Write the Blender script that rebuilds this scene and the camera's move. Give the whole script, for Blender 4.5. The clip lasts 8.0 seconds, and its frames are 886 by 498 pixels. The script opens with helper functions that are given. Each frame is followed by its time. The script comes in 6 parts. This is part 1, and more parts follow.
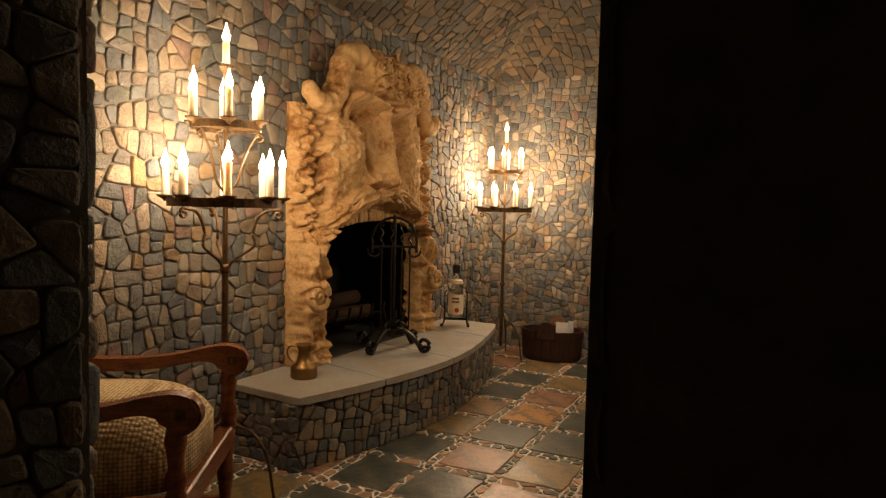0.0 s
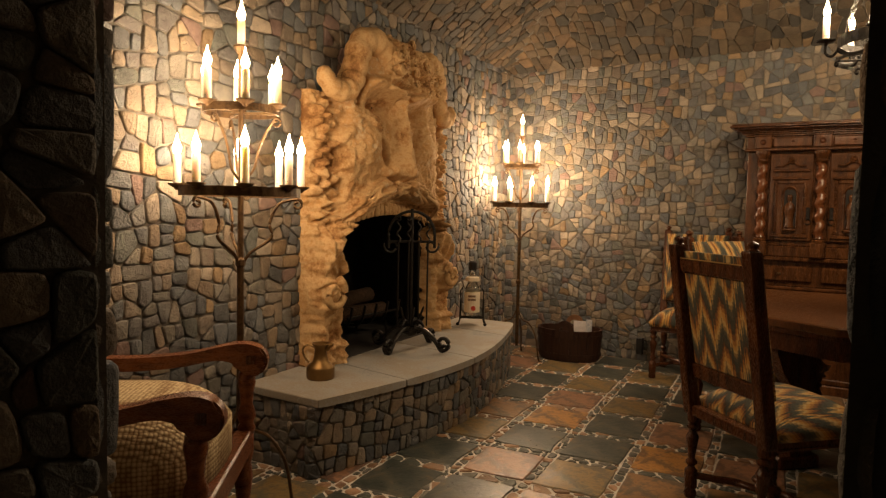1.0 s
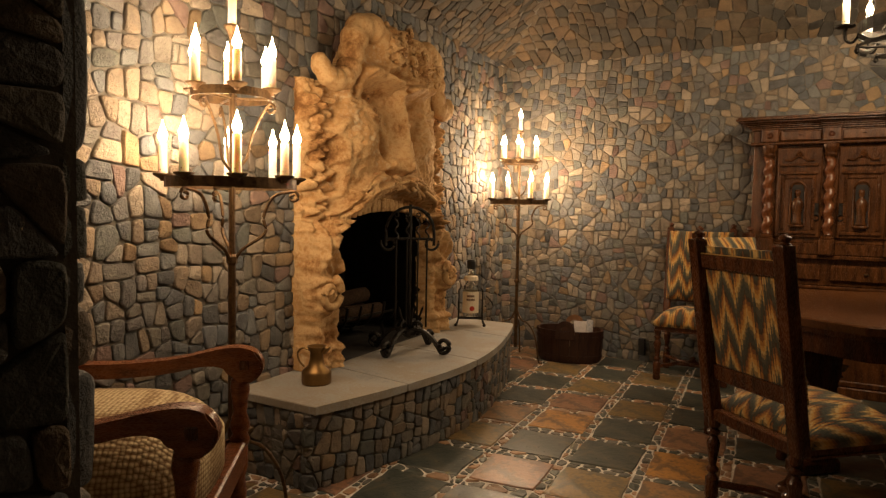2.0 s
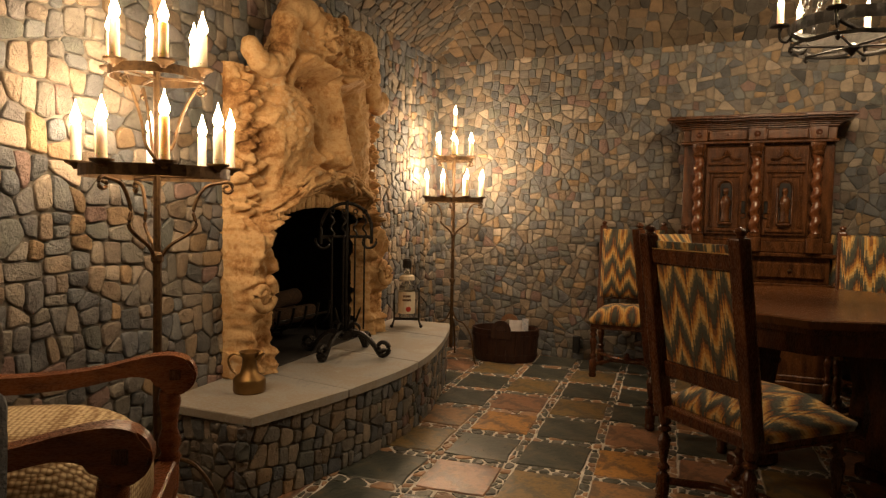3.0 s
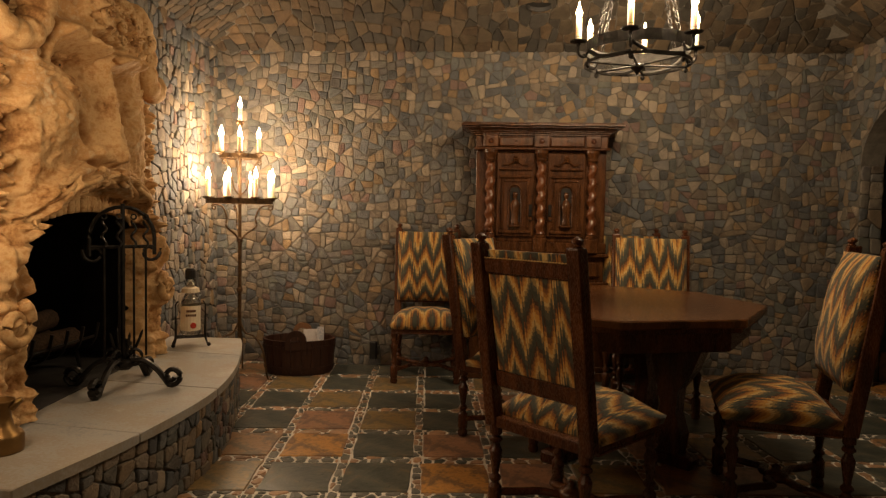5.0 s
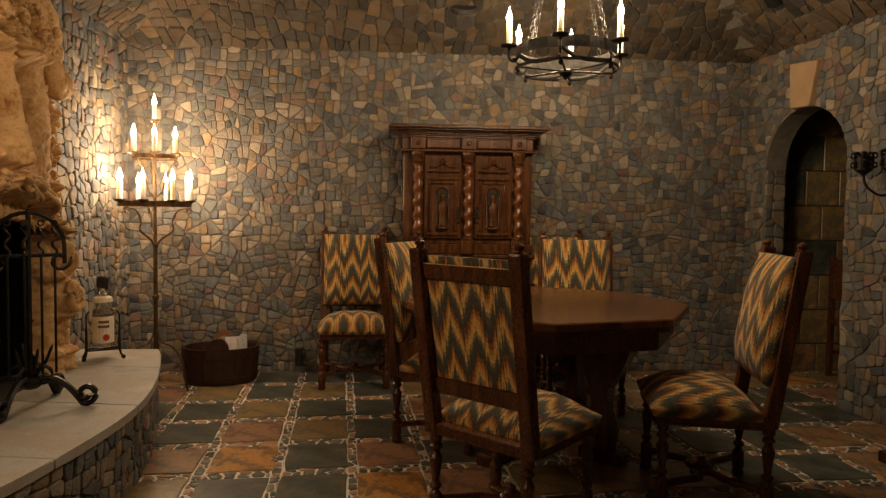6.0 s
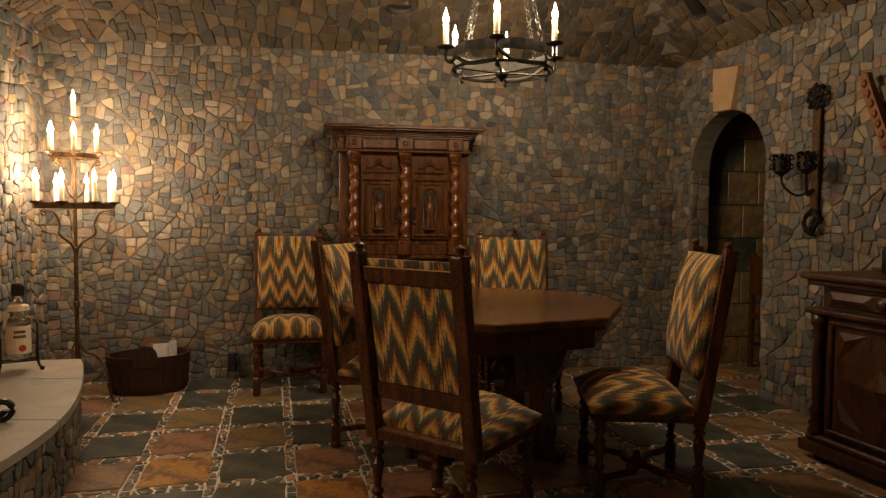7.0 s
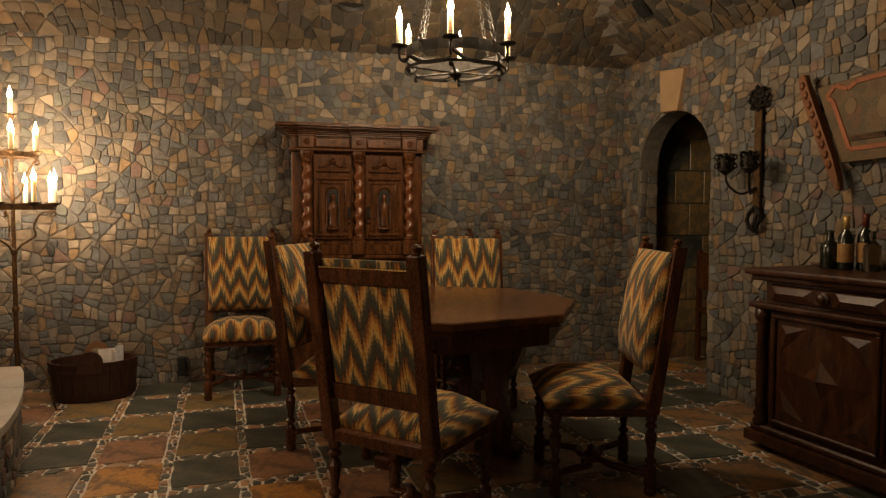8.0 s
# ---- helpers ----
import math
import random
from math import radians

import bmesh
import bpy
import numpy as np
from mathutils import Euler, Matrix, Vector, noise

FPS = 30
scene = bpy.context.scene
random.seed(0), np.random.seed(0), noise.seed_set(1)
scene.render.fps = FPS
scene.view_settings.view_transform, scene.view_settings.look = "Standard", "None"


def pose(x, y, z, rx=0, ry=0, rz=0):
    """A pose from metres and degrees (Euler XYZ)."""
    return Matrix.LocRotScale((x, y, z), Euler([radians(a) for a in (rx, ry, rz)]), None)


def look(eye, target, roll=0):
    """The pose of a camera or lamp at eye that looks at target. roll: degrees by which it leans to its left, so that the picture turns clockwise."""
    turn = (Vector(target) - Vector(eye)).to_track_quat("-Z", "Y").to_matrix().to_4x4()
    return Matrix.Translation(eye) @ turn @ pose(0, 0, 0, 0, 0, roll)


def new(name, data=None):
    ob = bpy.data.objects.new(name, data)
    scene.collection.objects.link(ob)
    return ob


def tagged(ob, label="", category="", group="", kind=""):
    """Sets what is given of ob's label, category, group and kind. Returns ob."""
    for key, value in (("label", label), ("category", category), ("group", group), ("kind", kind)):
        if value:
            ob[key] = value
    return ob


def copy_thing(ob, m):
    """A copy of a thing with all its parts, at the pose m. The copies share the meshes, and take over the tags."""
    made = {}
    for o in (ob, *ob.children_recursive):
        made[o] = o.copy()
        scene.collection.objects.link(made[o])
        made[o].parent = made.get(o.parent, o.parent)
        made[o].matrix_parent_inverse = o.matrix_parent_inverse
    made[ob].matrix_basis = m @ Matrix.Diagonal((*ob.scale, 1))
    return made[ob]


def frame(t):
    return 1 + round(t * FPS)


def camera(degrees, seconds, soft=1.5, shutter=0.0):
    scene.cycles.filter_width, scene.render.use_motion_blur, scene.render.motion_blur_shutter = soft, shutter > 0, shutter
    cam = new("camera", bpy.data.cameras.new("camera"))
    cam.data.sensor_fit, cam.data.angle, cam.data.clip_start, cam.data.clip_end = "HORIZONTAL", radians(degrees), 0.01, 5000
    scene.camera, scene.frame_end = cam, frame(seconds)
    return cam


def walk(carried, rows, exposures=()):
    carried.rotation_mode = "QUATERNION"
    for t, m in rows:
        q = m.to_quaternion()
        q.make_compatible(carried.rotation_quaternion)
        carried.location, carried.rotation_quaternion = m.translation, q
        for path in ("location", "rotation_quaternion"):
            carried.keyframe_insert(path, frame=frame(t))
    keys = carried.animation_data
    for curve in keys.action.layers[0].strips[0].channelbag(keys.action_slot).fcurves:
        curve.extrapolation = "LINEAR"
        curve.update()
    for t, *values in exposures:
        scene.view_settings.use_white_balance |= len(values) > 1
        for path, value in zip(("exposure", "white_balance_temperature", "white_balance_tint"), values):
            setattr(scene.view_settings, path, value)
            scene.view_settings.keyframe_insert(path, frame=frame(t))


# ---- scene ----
cam = camera(67.2, 8.0, soft=1.3)
PATH = [
    (0, (2.677, -5.691, 1.277), (1.634, -3.989, 1.157), 1.4),
    (0.5, (2.583, -5.653, 1.25), (1.539, -3.951, 1.132), 1.2),
    (1, (2.485, -5.607, 1.225), (1.443, -3.904, 1.109), 1.2),
    (2.3, (2.274, -5.471, 1.178), (1.304, -3.725, 1.071), 0.95),
    (2.5, (2.237, -5.46, 1.168), (1.308, -3.692, 1.064), 1.0),
    (3, (2.168, -5.415, 1.16), (1.37, -3.584, 1.058), 1.1),
    (3.5, (2.083, -5.371, 1.167), (1.454, -3.475, 1.065), 1.1),
    (4, (2.009, -5.325, 1.176), (1.559, -3.379, 1.077), 1.1),
    (4.5, (1.933, -5.282, 1.187), (1.661, -3.303, 1.09), 1.1),
    (6, (1.784, -5.207, 1.222), (1.917, -3.214, 1.125), 0.8),
    (6.5, (1.77, -5.198, 1.231), (2.005, -3.214, 1.133), 0.6),
    (7, (1.763, -5.186, 1.234), (2.092, -3.215, 1.136), 0.5),
    (7.5, (1.756, -5.186, 1.236), (2.161, -3.23, 1.137), 0.3),
    (8, (1.753, -5.183, 1.233), (2.219, -3.24, 1.134), 0.2),
]
walk(cam, [(t, look(eye, target, roll)) for t, eye, target, roll in PATH], exposures=[(0, 0.22), (3, 0.16), (6, 0.09), (8, 0.07)])

# ---- light: electric candles only, a nearly black world ----
world = bpy.data.worlds.new("world")
world.use_nodes = True
world.node_tree.nodes["Background"].inputs[0].default_value = (0.01, 0.009, 0.008, 1)
world.node_tree.nodes["Background"].inputs[1].default_value = 0.3
scene.world = world
WARM, COOL = (1.0, 0.70, 0.445), (1.0, 0.735, 0.462)


def bulb_light(x, y, z, watts, radius, colour=WARM):
    lamp = bpy.data.lights.new("candle_light", "POINT")
    lamp.energy, lamp.shadow_soft_size, lamp.color = watts, radius, colour
    ob = new("candle_light", lamp)
    ob.location = (x, y, z)
    return ob


CAND_A, CAND_B = (0.41, -3.763), (0.12, -0.52)
for (cx, cy), turn, k in ((CAND_A, 0, 0.92), (CAND_B, 85, 1.4)):
    # every second bulb of the lower tier, every second one of the upper
    for q in range(4):
        a = 2 * math.pi * (2 * q + 0.15) / 8 + math.radians(turn)
        bulb_light(cx + 0.235 * math.cos(a), cy + 0.235 * math.sin(a), 1.468, 7.2 * k, 0.04)
    for q in range(3):
        a = 2 * math.pi * (2 * q + 0.4) / 6 + math.radians(turn)
        bulb_light(cx + 0.15 * math.cos(a), cy + 0.15 * math.sin(a), 1.772, 4.8 * k, 0.04)
CHAND = (2.64, -1.75, 2.06)
for k in range(6):
    a = math.radians(60 * k + 11)
    bulb_light(CHAND[0] + 0.314 * math.cos(a), CHAND[1] + 0.314 * math.sin(a), CHAND[2] + 0.20, 19.5, 0.035, COOL)


# ---- materials ----
def nodes_of(name):
    m = bpy.data.materials.new(name)
    m.use_nodes = True
    nt = m.node_tree
    return m, nt, nt.nodes["Principled BSDF"]


def add(nt, kind, **inputs):
    n = nt.nodes.new(kind)
    for k, v in inputs.items():
        n.inputs[k.replace("_", " ")].default_value = v
    return n


def math_node(nt, op, a, b=None):
    n = nt.nodes.new("ShaderNodeMath")
    n.operation = op
    for k, v in ((0, a), (1, b)):
        if v is None:
            continue
        if isinstance(v, (int, float)):
            n.inputs[k].default_value = v
        else:
            nt.links.new(v, n.inputs[k])
    return n.outputs[0]


def ramp_node(nt, fac, colours, mode="LINEAR"):
    r = nt.nodes.new("ShaderNodeValToRGB")
    r.color_ramp.interpolation = mode
    els = r.color_ramp.elements
    while len(els) < len(colours):
        els.new(0.5)
    for k, c in enumerate(colours):
        els[k].position = k / max(1, len(colours) - (0 if mode == "CONSTANT" else 1))
        els[k].color = (*c, 1)
    nt.links.new(fac, r.inputs[0])
    return r.outputs[0]


def surface(name, colours, scale=8.0, rough=0.6, metal=0.0, bump=0.3, stretch=(1, 1, 1), fine=60.0, per_piece=0.0, spread=0.15, coat=0.0):
    """Two scales of noise over a colour ramp; per_piece shifts the ramp for each piece."""
    m, nt, p = nodes_of(name)
    co = nt.nodes.new("ShaderNodeTexCoord")
    mp = nt.nodes.new("ShaderNodeMapping")
    mp.inputs["Scale"].default_value = stretch
    nt.links.new(co.outputs["Object"], mp.inputs[0])
    big = add(nt, "ShaderNodeTexNoise", Scale=scale, Detail=5.0, Roughness=0.6)
    small = add(nt, "ShaderNodeTexNoise", Scale=fine, Detail=4.0, Roughness=0.65)
    for n in (big, small):
        nt.links.new(mp.outputs[0], n.inputs["Vector"])
    fac = math_node(nt, "ADD", math_node(nt, "MULTIPLY", big.outputs[0], 0.7), math_node(nt, "MULTIPLY", small.outputs[0], 0.3))
    if per_piece:
        oi = nt.nodes.new("ShaderNodeObjectInfo")
        ge = nt.nodes.new("ShaderNodeNewGeometry")
        r = math_node(nt, "FRACT", math_node(nt, "ADD", oi.outputs["Random"], ge.outputs["Random Per Island"]))
        mix = nt.nodes.new("ShaderNodeMixRGB")
        mix.blend_type, mix.inputs[0].default_value = "MULTIPLY", 1.0
        nt.links.new(ramp_node(nt, r, colours, "CONSTANT"), mix.inputs[1])
        r2 = math_node(nt, "MULTIPLY", math_node(nt, "SUBTRACT", math_node(nt, "FRACT", math_node(nt, "MULTIPLY", r, 37.7)), 0.5), 0.5)
        tone = math_node(nt, "ADD", r2, math_node(nt, "ADD", math_node(nt, "MULTIPLY", math_node(nt, "SUBTRACT", fac, 0.5), 2.2), 0.5))
        nt.links.new(ramp_node(nt, tone, [(0.55, 0.52, 0.50), (1.0, 1.0, 1.0), (1.45, 1.40, 1.30)]), mix.inputs[2])
        nt.links.new(mix.outputs[0], p.inputs["Base Color"])
    else:
        fac2 = math_node(nt, "ADD", math_node(nt, "MULTIPLY", math_node(nt, "SUBTRACT", fac, 0.5), 3.6), 0.5)
        nt.links.new(ramp_node(nt, fac2, colours), p.inputs["Base Color"])
    rr = math_node(nt, "ADD", math_node(nt, "MULTIPLY", small.outputs[0], 0.3), rough - 0.15)
    nt.links.new(rr, p.inputs["Roughness"])
    p.inputs["Metallic"].default_value = metal
    p.inputs["Specular IOR Level"].default_value = 0.35
    p.inputs["Coat Weight"].default_value = coat
    p.inputs["Coat Roughness"].default_value = 0.25
    if bump:
        b = add(nt, "ShaderNodeBump", Strength=bump, Distance=0.01)
        nt.links.new(fac if not per_piece else small.outputs[0], b.inputs["Height"])
        nt.links.new(b.outputs[0], p.inputs["Normal"])
    return m


STONES = [(0.113, 0.117, 0.119), (0.200, 0.164, 0.124), (0.135, 0.132, 0.126), (0.239, 0.189, 0.135), (0.101, 0.110, 0.117), (0.196, 0.152, 0.106), (0.158, 0.149, 0.131), (0.083, 0.086, 0.087), (0.261, 0.221, 0.171),
          (0.140, 0.131, 0.110), (0.236, 0.167, 0.097), (0.142, 0.149, 0.149), (0.176, 0.146, 0.115), (0.115, 0.121, 0.110), (0.211, 0.184, 0.149), (0.184, 0.126, 0.106), (0.151, 0.142, 0.135), (0.288, 0.245, 0.194),
          (0.126, 0.133, 0.140), (0.189, 0.171, 0.142)]
# brown vault stones, coloured darker still to put the vault's dimness in
DIMMED_VAULT = [(0.079, 0.061, 0.040), (0.107, 0.081, 0.051), (0.058, 0.050, 0.039), (0.128, 0.088, 0.051), (0.070, 0.063, 0.053), (0.092, 0.064, 0.039), (0.048, 0.044, 0.037), (0.110, 0.085, 0.058)]
dimmed_vault_mat = surface("dimmed_vault_stone", DIMMED_VAULT, scale=14, rough=0.8, bump=0.8, fine=90, per_piece=1.0)
stone_mat = surface("wall_stone", STONES, scale=14, rough=0.75, bump=0.8, fine=90, per_piece=1.0)
dark_joint = surface("grey_brown_mortar", [(0.115, 0.103, 0.086), (0.18, 0.162, 0.135)], scale=20, rough=0.95, bump=0.6)
pebble_mat = surface("pebble_stone", [(0.085, 0.092, 0.078), (0.27, 0.165, 0.095), (0.14, 0.135, 0.115), (0.36, 0.22, 0.13), (0.11, 0.108, 0.092)], scale=20, rough=0.42, bump=0.3, per_piece=1.0)
mortar = surface("pale_mortar", [(0.50, 0.46, 0.40), (0.82, 0.77, 0.69)], scale=25, rough=0.9, bump=0.6)
SLATE = {
    "dark": surface("slate_dark", [(0.028, 0.037, 0.034), (0.056, 0.065, 0.056), (0.091, 0.092, 0.073), (0.215, 0.145, 0.065)], scale=7, rough=0.33, bump=0.7, fine=32, coat=0.25),
    "olive": surface("slate_olive", [(0.102, 0.091, 0.059), (0.280, 0.183, 0.070), (0.119, 0.107, 0.076), (0.365, 0.215, 0.076)], scale=7, rough=0.33, bump=0.7, fine=32, coat=0.25),
    "rust": surface("slate_rust", [(0.250, 0.111, 0.041), (0.537, 0.267, 0.069), (0.155, 0.091, 0.052), (0.434, 0.211, 0.069)], scale=7, rough=0.33, bump=0.7, fine=32, coat=0.25),
    "rose": surface("slate_rose", [(0.215, 0.105, 0.060), (0.365, 0.194, 0.110), (0.150, 0.096, 0.071), (0.311, 0.150, 0.073)], scale=7, rough=0.33, bump=0.7, fine=32, coat=0.25),
    "umber": surface("slate_umber", [(0.162, 0.099, 0.053), (0.344, 0.188, 0.084), (0.129, 0.102, 0.073), (0.280, 0.140, 0.066)], scale=7, rough=0.33, bump=0.7, fine=32, coat=0.25),
}
hearth_mat = surface("bluestone_slab", [(0.206, 0.215, 0.213), (0.328, 0.319, 0.295), (0.294, 0.256, 0.200), (0.388, 0.372, 0.335)], scale=3, rough=0.6, bump=0.25, fine=70)
carved = surface("carved_sandstone", [(0.210, 0.098, 0.031), (0.420, 0.231, 0.090), (0.574, 0.385, 0.189), (0.462, 0.259, 0.098), (0.560, 0.420, 0.252)], scale=4.5, rough=0.85, bump=0.9, fine=48)
oak = surface("dark_oak", [(0.026, 0.009, 0.003), (0.066, 0.022, 0.008), (0.110, 0.040, 0.012)], scale=5, rough=0.27, bump=0.2, stretch=(6, 6, 1))
table_mat = surface("polished_mahogany", [(0.060, 0.023, 0.008), (0.130, 0.050, 0.015), (0.092, 0.034, 0.011)], scale=4, rough=0.24, bump=0.08, stretch=(1, 7, 1), coat=0.5)
chestnut = surface("red_brown_wood", [(0.075, 0.022, 0.008), (0.150, 0.047, 0.015), (0.215, 0.075, 0.024)], scale=6, rough=0.28, bump=0.15, stretch=(2, 8, 8))
walnut = surface("carved_walnut", [(0.024, 0.009, 0.003), (0.070, 0.027, 0.009), (0.118, 0.046, 0.015)], scale=6, rough=0.25, bump=0.35, stretch=(5, 5, 1))
dark_walnut = surface("dark_polished_walnut", [(0.014, 0.005, 0.002), (0.040, 0.014, 0.005), (0.072, 0.026, 0.008)], scale=6, rough=0.36, bump=0.2, stretch=(5, 5, 1), coat=0.08)
twist_mat = surface("polished_twist_wood", [(0.087, 0.028, 0.010), (0.149, 0.053, 0.017)], scale=10, rough=0.28, bump=0.1, coat=0.4)
iron = surface("black_wrought_iron", [(0.010, 0.009, 0.008), (0.028, 0.024, 0.020)], scale=30, rough=0.45, metal=0.6, bump=0.3)
bronze = surface("rusty_bronze_iron", [(0.06, 0.032, 0.014), (0.12, 0.07, 0.03), (0.04, 0.023, 0.012)], scale=18, rough=0.5, metal=0.6, bump=0.4)
brass = surface("tarnished_brass", [(0.180, 0.102, 0.036), (0.270, 0.162, 0.060)], scale=10, rough=0.45, metal=0.9, bump=0.15)
wax = surface("candle_tube", [(0.72, 0.66, 0.52), (0.82, 0.77, 0.66)], scale=12, rough=0.5, bump=0.15)
# soot of the firebox; also the painted shade of the cabinet niches
soot_and_shade = surface("firebox_soot_and_niche_shade", [(0.016, 0.014, 0.013), (0.040, 0.036, 0.032)], scale=10, rough=0.95, bump=0.5)
leather = surface("black_plastic", [(0.01, 0.01, 0.01), (0.02, 0.02, 0.02)], scale=20, rough=0.45, bump=0.1)
tub_wood = surface("stained_tub_wood", [(0.022, 0.008, 0.005), (0.05, 0.02, 0.010)], scale=8, rough=0.5, bump=0.35, stretch=(6, 6, 1))
tub_light = surface("tub_handle_wood", [(0.14, 0.065, 0.028), (0.22, 0.11, 0.05)], scale=8, rough=0.55, bump=0.3, stretch=(6, 6, 1))
paper = surface("folded_paper", [(0.55, 0.5, 0.5), (0.75, 0.72, 0.68)], scale=10, rough=0.8, bump=0.1)
paper_blue = surface("printed_paper", [(0.25, 0.3, 0.38), (0.62, 0.58, 0.56)], scale=30, rough=0.6, bump=0.05)
label_mat = surface("cream_label", [(0.68, 0.58, 0.42), (0.8, 0.72, 0.56)], scale=15, rough=0.7, bump=0.05)
gold_label = surface("ochre_label", [(0.22, 0.11, 0.035), (0.34, 0.19, 0.07)], scale=15, rough=0.6, bump=0.05)
ink = surface("printed_ink", [(0.10, 0.05, 0.03), (0.16, 0.08, 0.04)], scale=30, rough=0.7, bump=0)
seal_red = surface("red_seal", [(0.40, 0.03, 0.015), (0.5, 0.06, 0.03)], scale=30, rough=0.5, bump=0.1)
capsule_red = surface("dull_red_capsule", [(0.09, 0.022, 0.012), (0.14, 0.035, 0.018)], scale=30, rough=0.4, bump=0.1)
gold_foil = surface("gold_foil", [(0.55, 0.38, 0.14), (0.7, 0.5, 0.2)], scale=30, rough=0.35, metal=0.7, bump=0.1)
old_print = surface("aged_print", [(0.080, 0.044, 0.018), (0.125, 0.075, 0.030), (0.065, 0.052, 0.026), (0.125, 0.055, 0.024)], scale=7, rough=0.6, bump=0.1)
frame_wood = surface("worn_orange_wood", [(0.115, 0.037, 0.013), (0.189, 0.078, 0.027)], scale=12, rough=0.55, bump=0.5)
paint_orange = surface("orange_paint", [(0.20, 0.062, 0.022), (0.31, 0.105, 0.040)], scale=14, rough=0.6, bump=0.3)
faded_ochre = surface("faded_ochre_paint", [(0.13, 0.082, 0.036), (0.18, 0.115, 0.052)], scale=14, rough=0.6, bump=0.2)
keystone_mat = surface("tan_keystone", [(0.34, 0.22, 0.12), (0.44, 0.30, 0.17)], scale=6, rough=0.8, bump=0.4)
charred = surface("charred_log", [(0.02, 0.014, 0.01), (0.12, 0.07, 0.04)], scale=15, rough=0.9, bump=0.8, stretch=(1, 6, 6))
speaker_mat = surface("speaker_grille", [(0.03, 0.03, 0.03), (0.05, 0.048, 0.045)], scale=200, rough=0.7, bump=0.3)


wax.node_tree.nodes["Principled BSDF"].inputs["Subsurface Weight"].default_value = 0.6
wax.node_tree.nodes["Principled BSDF"].inputs["Subsurface Radius"].default_value = (1.0, 0.7, 0.4)
wax.node_tree.nodes["Principled BSDF"].inputs["Subsurface Scale"].default_value = 0.04


def flame_material():
    m, nt, p = nodes_of("lit_flame_bulb")
    p.inputs["Emission Color"].default_value = (1.0, 0.70, 0.38, 1)
    p.inputs["Emission Strength"].default_value = 60.0
    p.inputs["Base Color"].default_value = (1, 0.85, 0.6, 1)
    return m


flame_mat = flame_material()


def glass_material(name, colour, rough=0.03):
    m, nt, p = nodes_of(name)
    p.inputs["Base Color"].default_value = (*colour, 1)
    p.inputs["Transmission Weight"].default_value = 1.0
    p.inputs["Roughness"].default_value = rough
    return m


clear_glass = glass_material("clear_bottle_glass", (0.92, 0.94, 0.90))
dark_glass = surface("dark_bottle_glass", [(0.006, 0.010, 0.006), (0.012, 0.014, 0.008)], scale=5, rough=0.15, bump=0.0, coat=0.6)


def flame_stitch(name, period, amp, wide):
    """Needlework of zigzag bands: stepped stitches along x, bands along z and y."""
    m, nt, p = nodes_of(name)
    co = nt.nodes.new("ShaderNodeTexCoord")
    sx = nt.nodes.new("ShaderNodeSeparateXYZ")
    nt.links.new(co.outputs["Object"], sx.inputs[0])
    x = math_node(nt, "SNAP", sx.outputs[0], 0.0055)
    noise_x = add(nt, "ShaderNodeTexNoise", Scale=170.0, Detail=1.0)
    noise_x.noise_dimensions = "1D"
    nt.links.new(x, noise_x.inputs["W"])
    soft = add(nt, "ShaderNodeTexNoise", Scale=9.0, Detail=2.0)
    nt.links.new(co.outputs["Object"], soft.inputs["Vector"])
    zig = math_node(nt, "MULTIPLY", math_node(nt, "PINGPONG", math_node(nt, "ADD", x, 5.0), wide), amp)
    up = math_node(nt, "SUBTRACT", sx.outputs[2], sx.outputs[1])
    v = math_node(nt, "ADD", math_node(nt, "SUBTRACT", up, zig), math_node(nt, "MULTIPLY", noise_x.outputs[0], 0.10))
    v = math_node(nt, "ADD", v, math_node(nt, "MULTIPLY", soft.outputs[0], 0.05))
    f = math_node(nt, "FRACT", math_node(nt, "DIVIDE", math_node(nt, "ADD", v, 4.0), period))
    bands = [(0.042, 0.047, 0.034), (0.080, 0.076, 0.046), (0.27, 0.175, 0.060), (0.55, 0.37, 0.135), (0.52, 0.27, 0.055), (0.36, 0.155, 0.026), (0.18, 0.068, 0.015), (0.050, 0.027, 0.011), (0.052, 0.052, 0.035)]
    col = ramp_node(nt, f, bands, "CONSTANT")
    weave = add(nt, "ShaderNodeTexNoise", Scale=220.0, Detail=3.0)
    nt.links.new(co.outputs["Object"], weave.inputs["Vector"])
    mix = nt.nodes.new("ShaderNodeMixRGB")
    mix.blend_type, mix.inputs[0].default_value = "MULTIPLY", 0.5
    nt.links.new(col, mix.inputs[1])
    nt.links.new(ramp_node(nt, weave.outputs[0], [(0.45, 0.45, 0.45), (1.3, 1.3, 1.3)]), mix.inputs[2])
    nt.links.new(mix.outputs[0], p.inputs["Base Color"])
    p.inputs["Roughness"].default_value = 0.9
    p.inputs["Sheen Weight"].default_value = 0.15
    b = add(nt, "ShaderNodeBump", Strength=0.5, Distance=0.004)
    nt.links.new(weave.outputs[0], b.inputs["Height"])
    nt.links.new(b.outputs[0], p.inputs["Normal"])
    return m


stitch = flame_stitch("flame_stitch_needlework", 0.145, 1.95, 0.060)


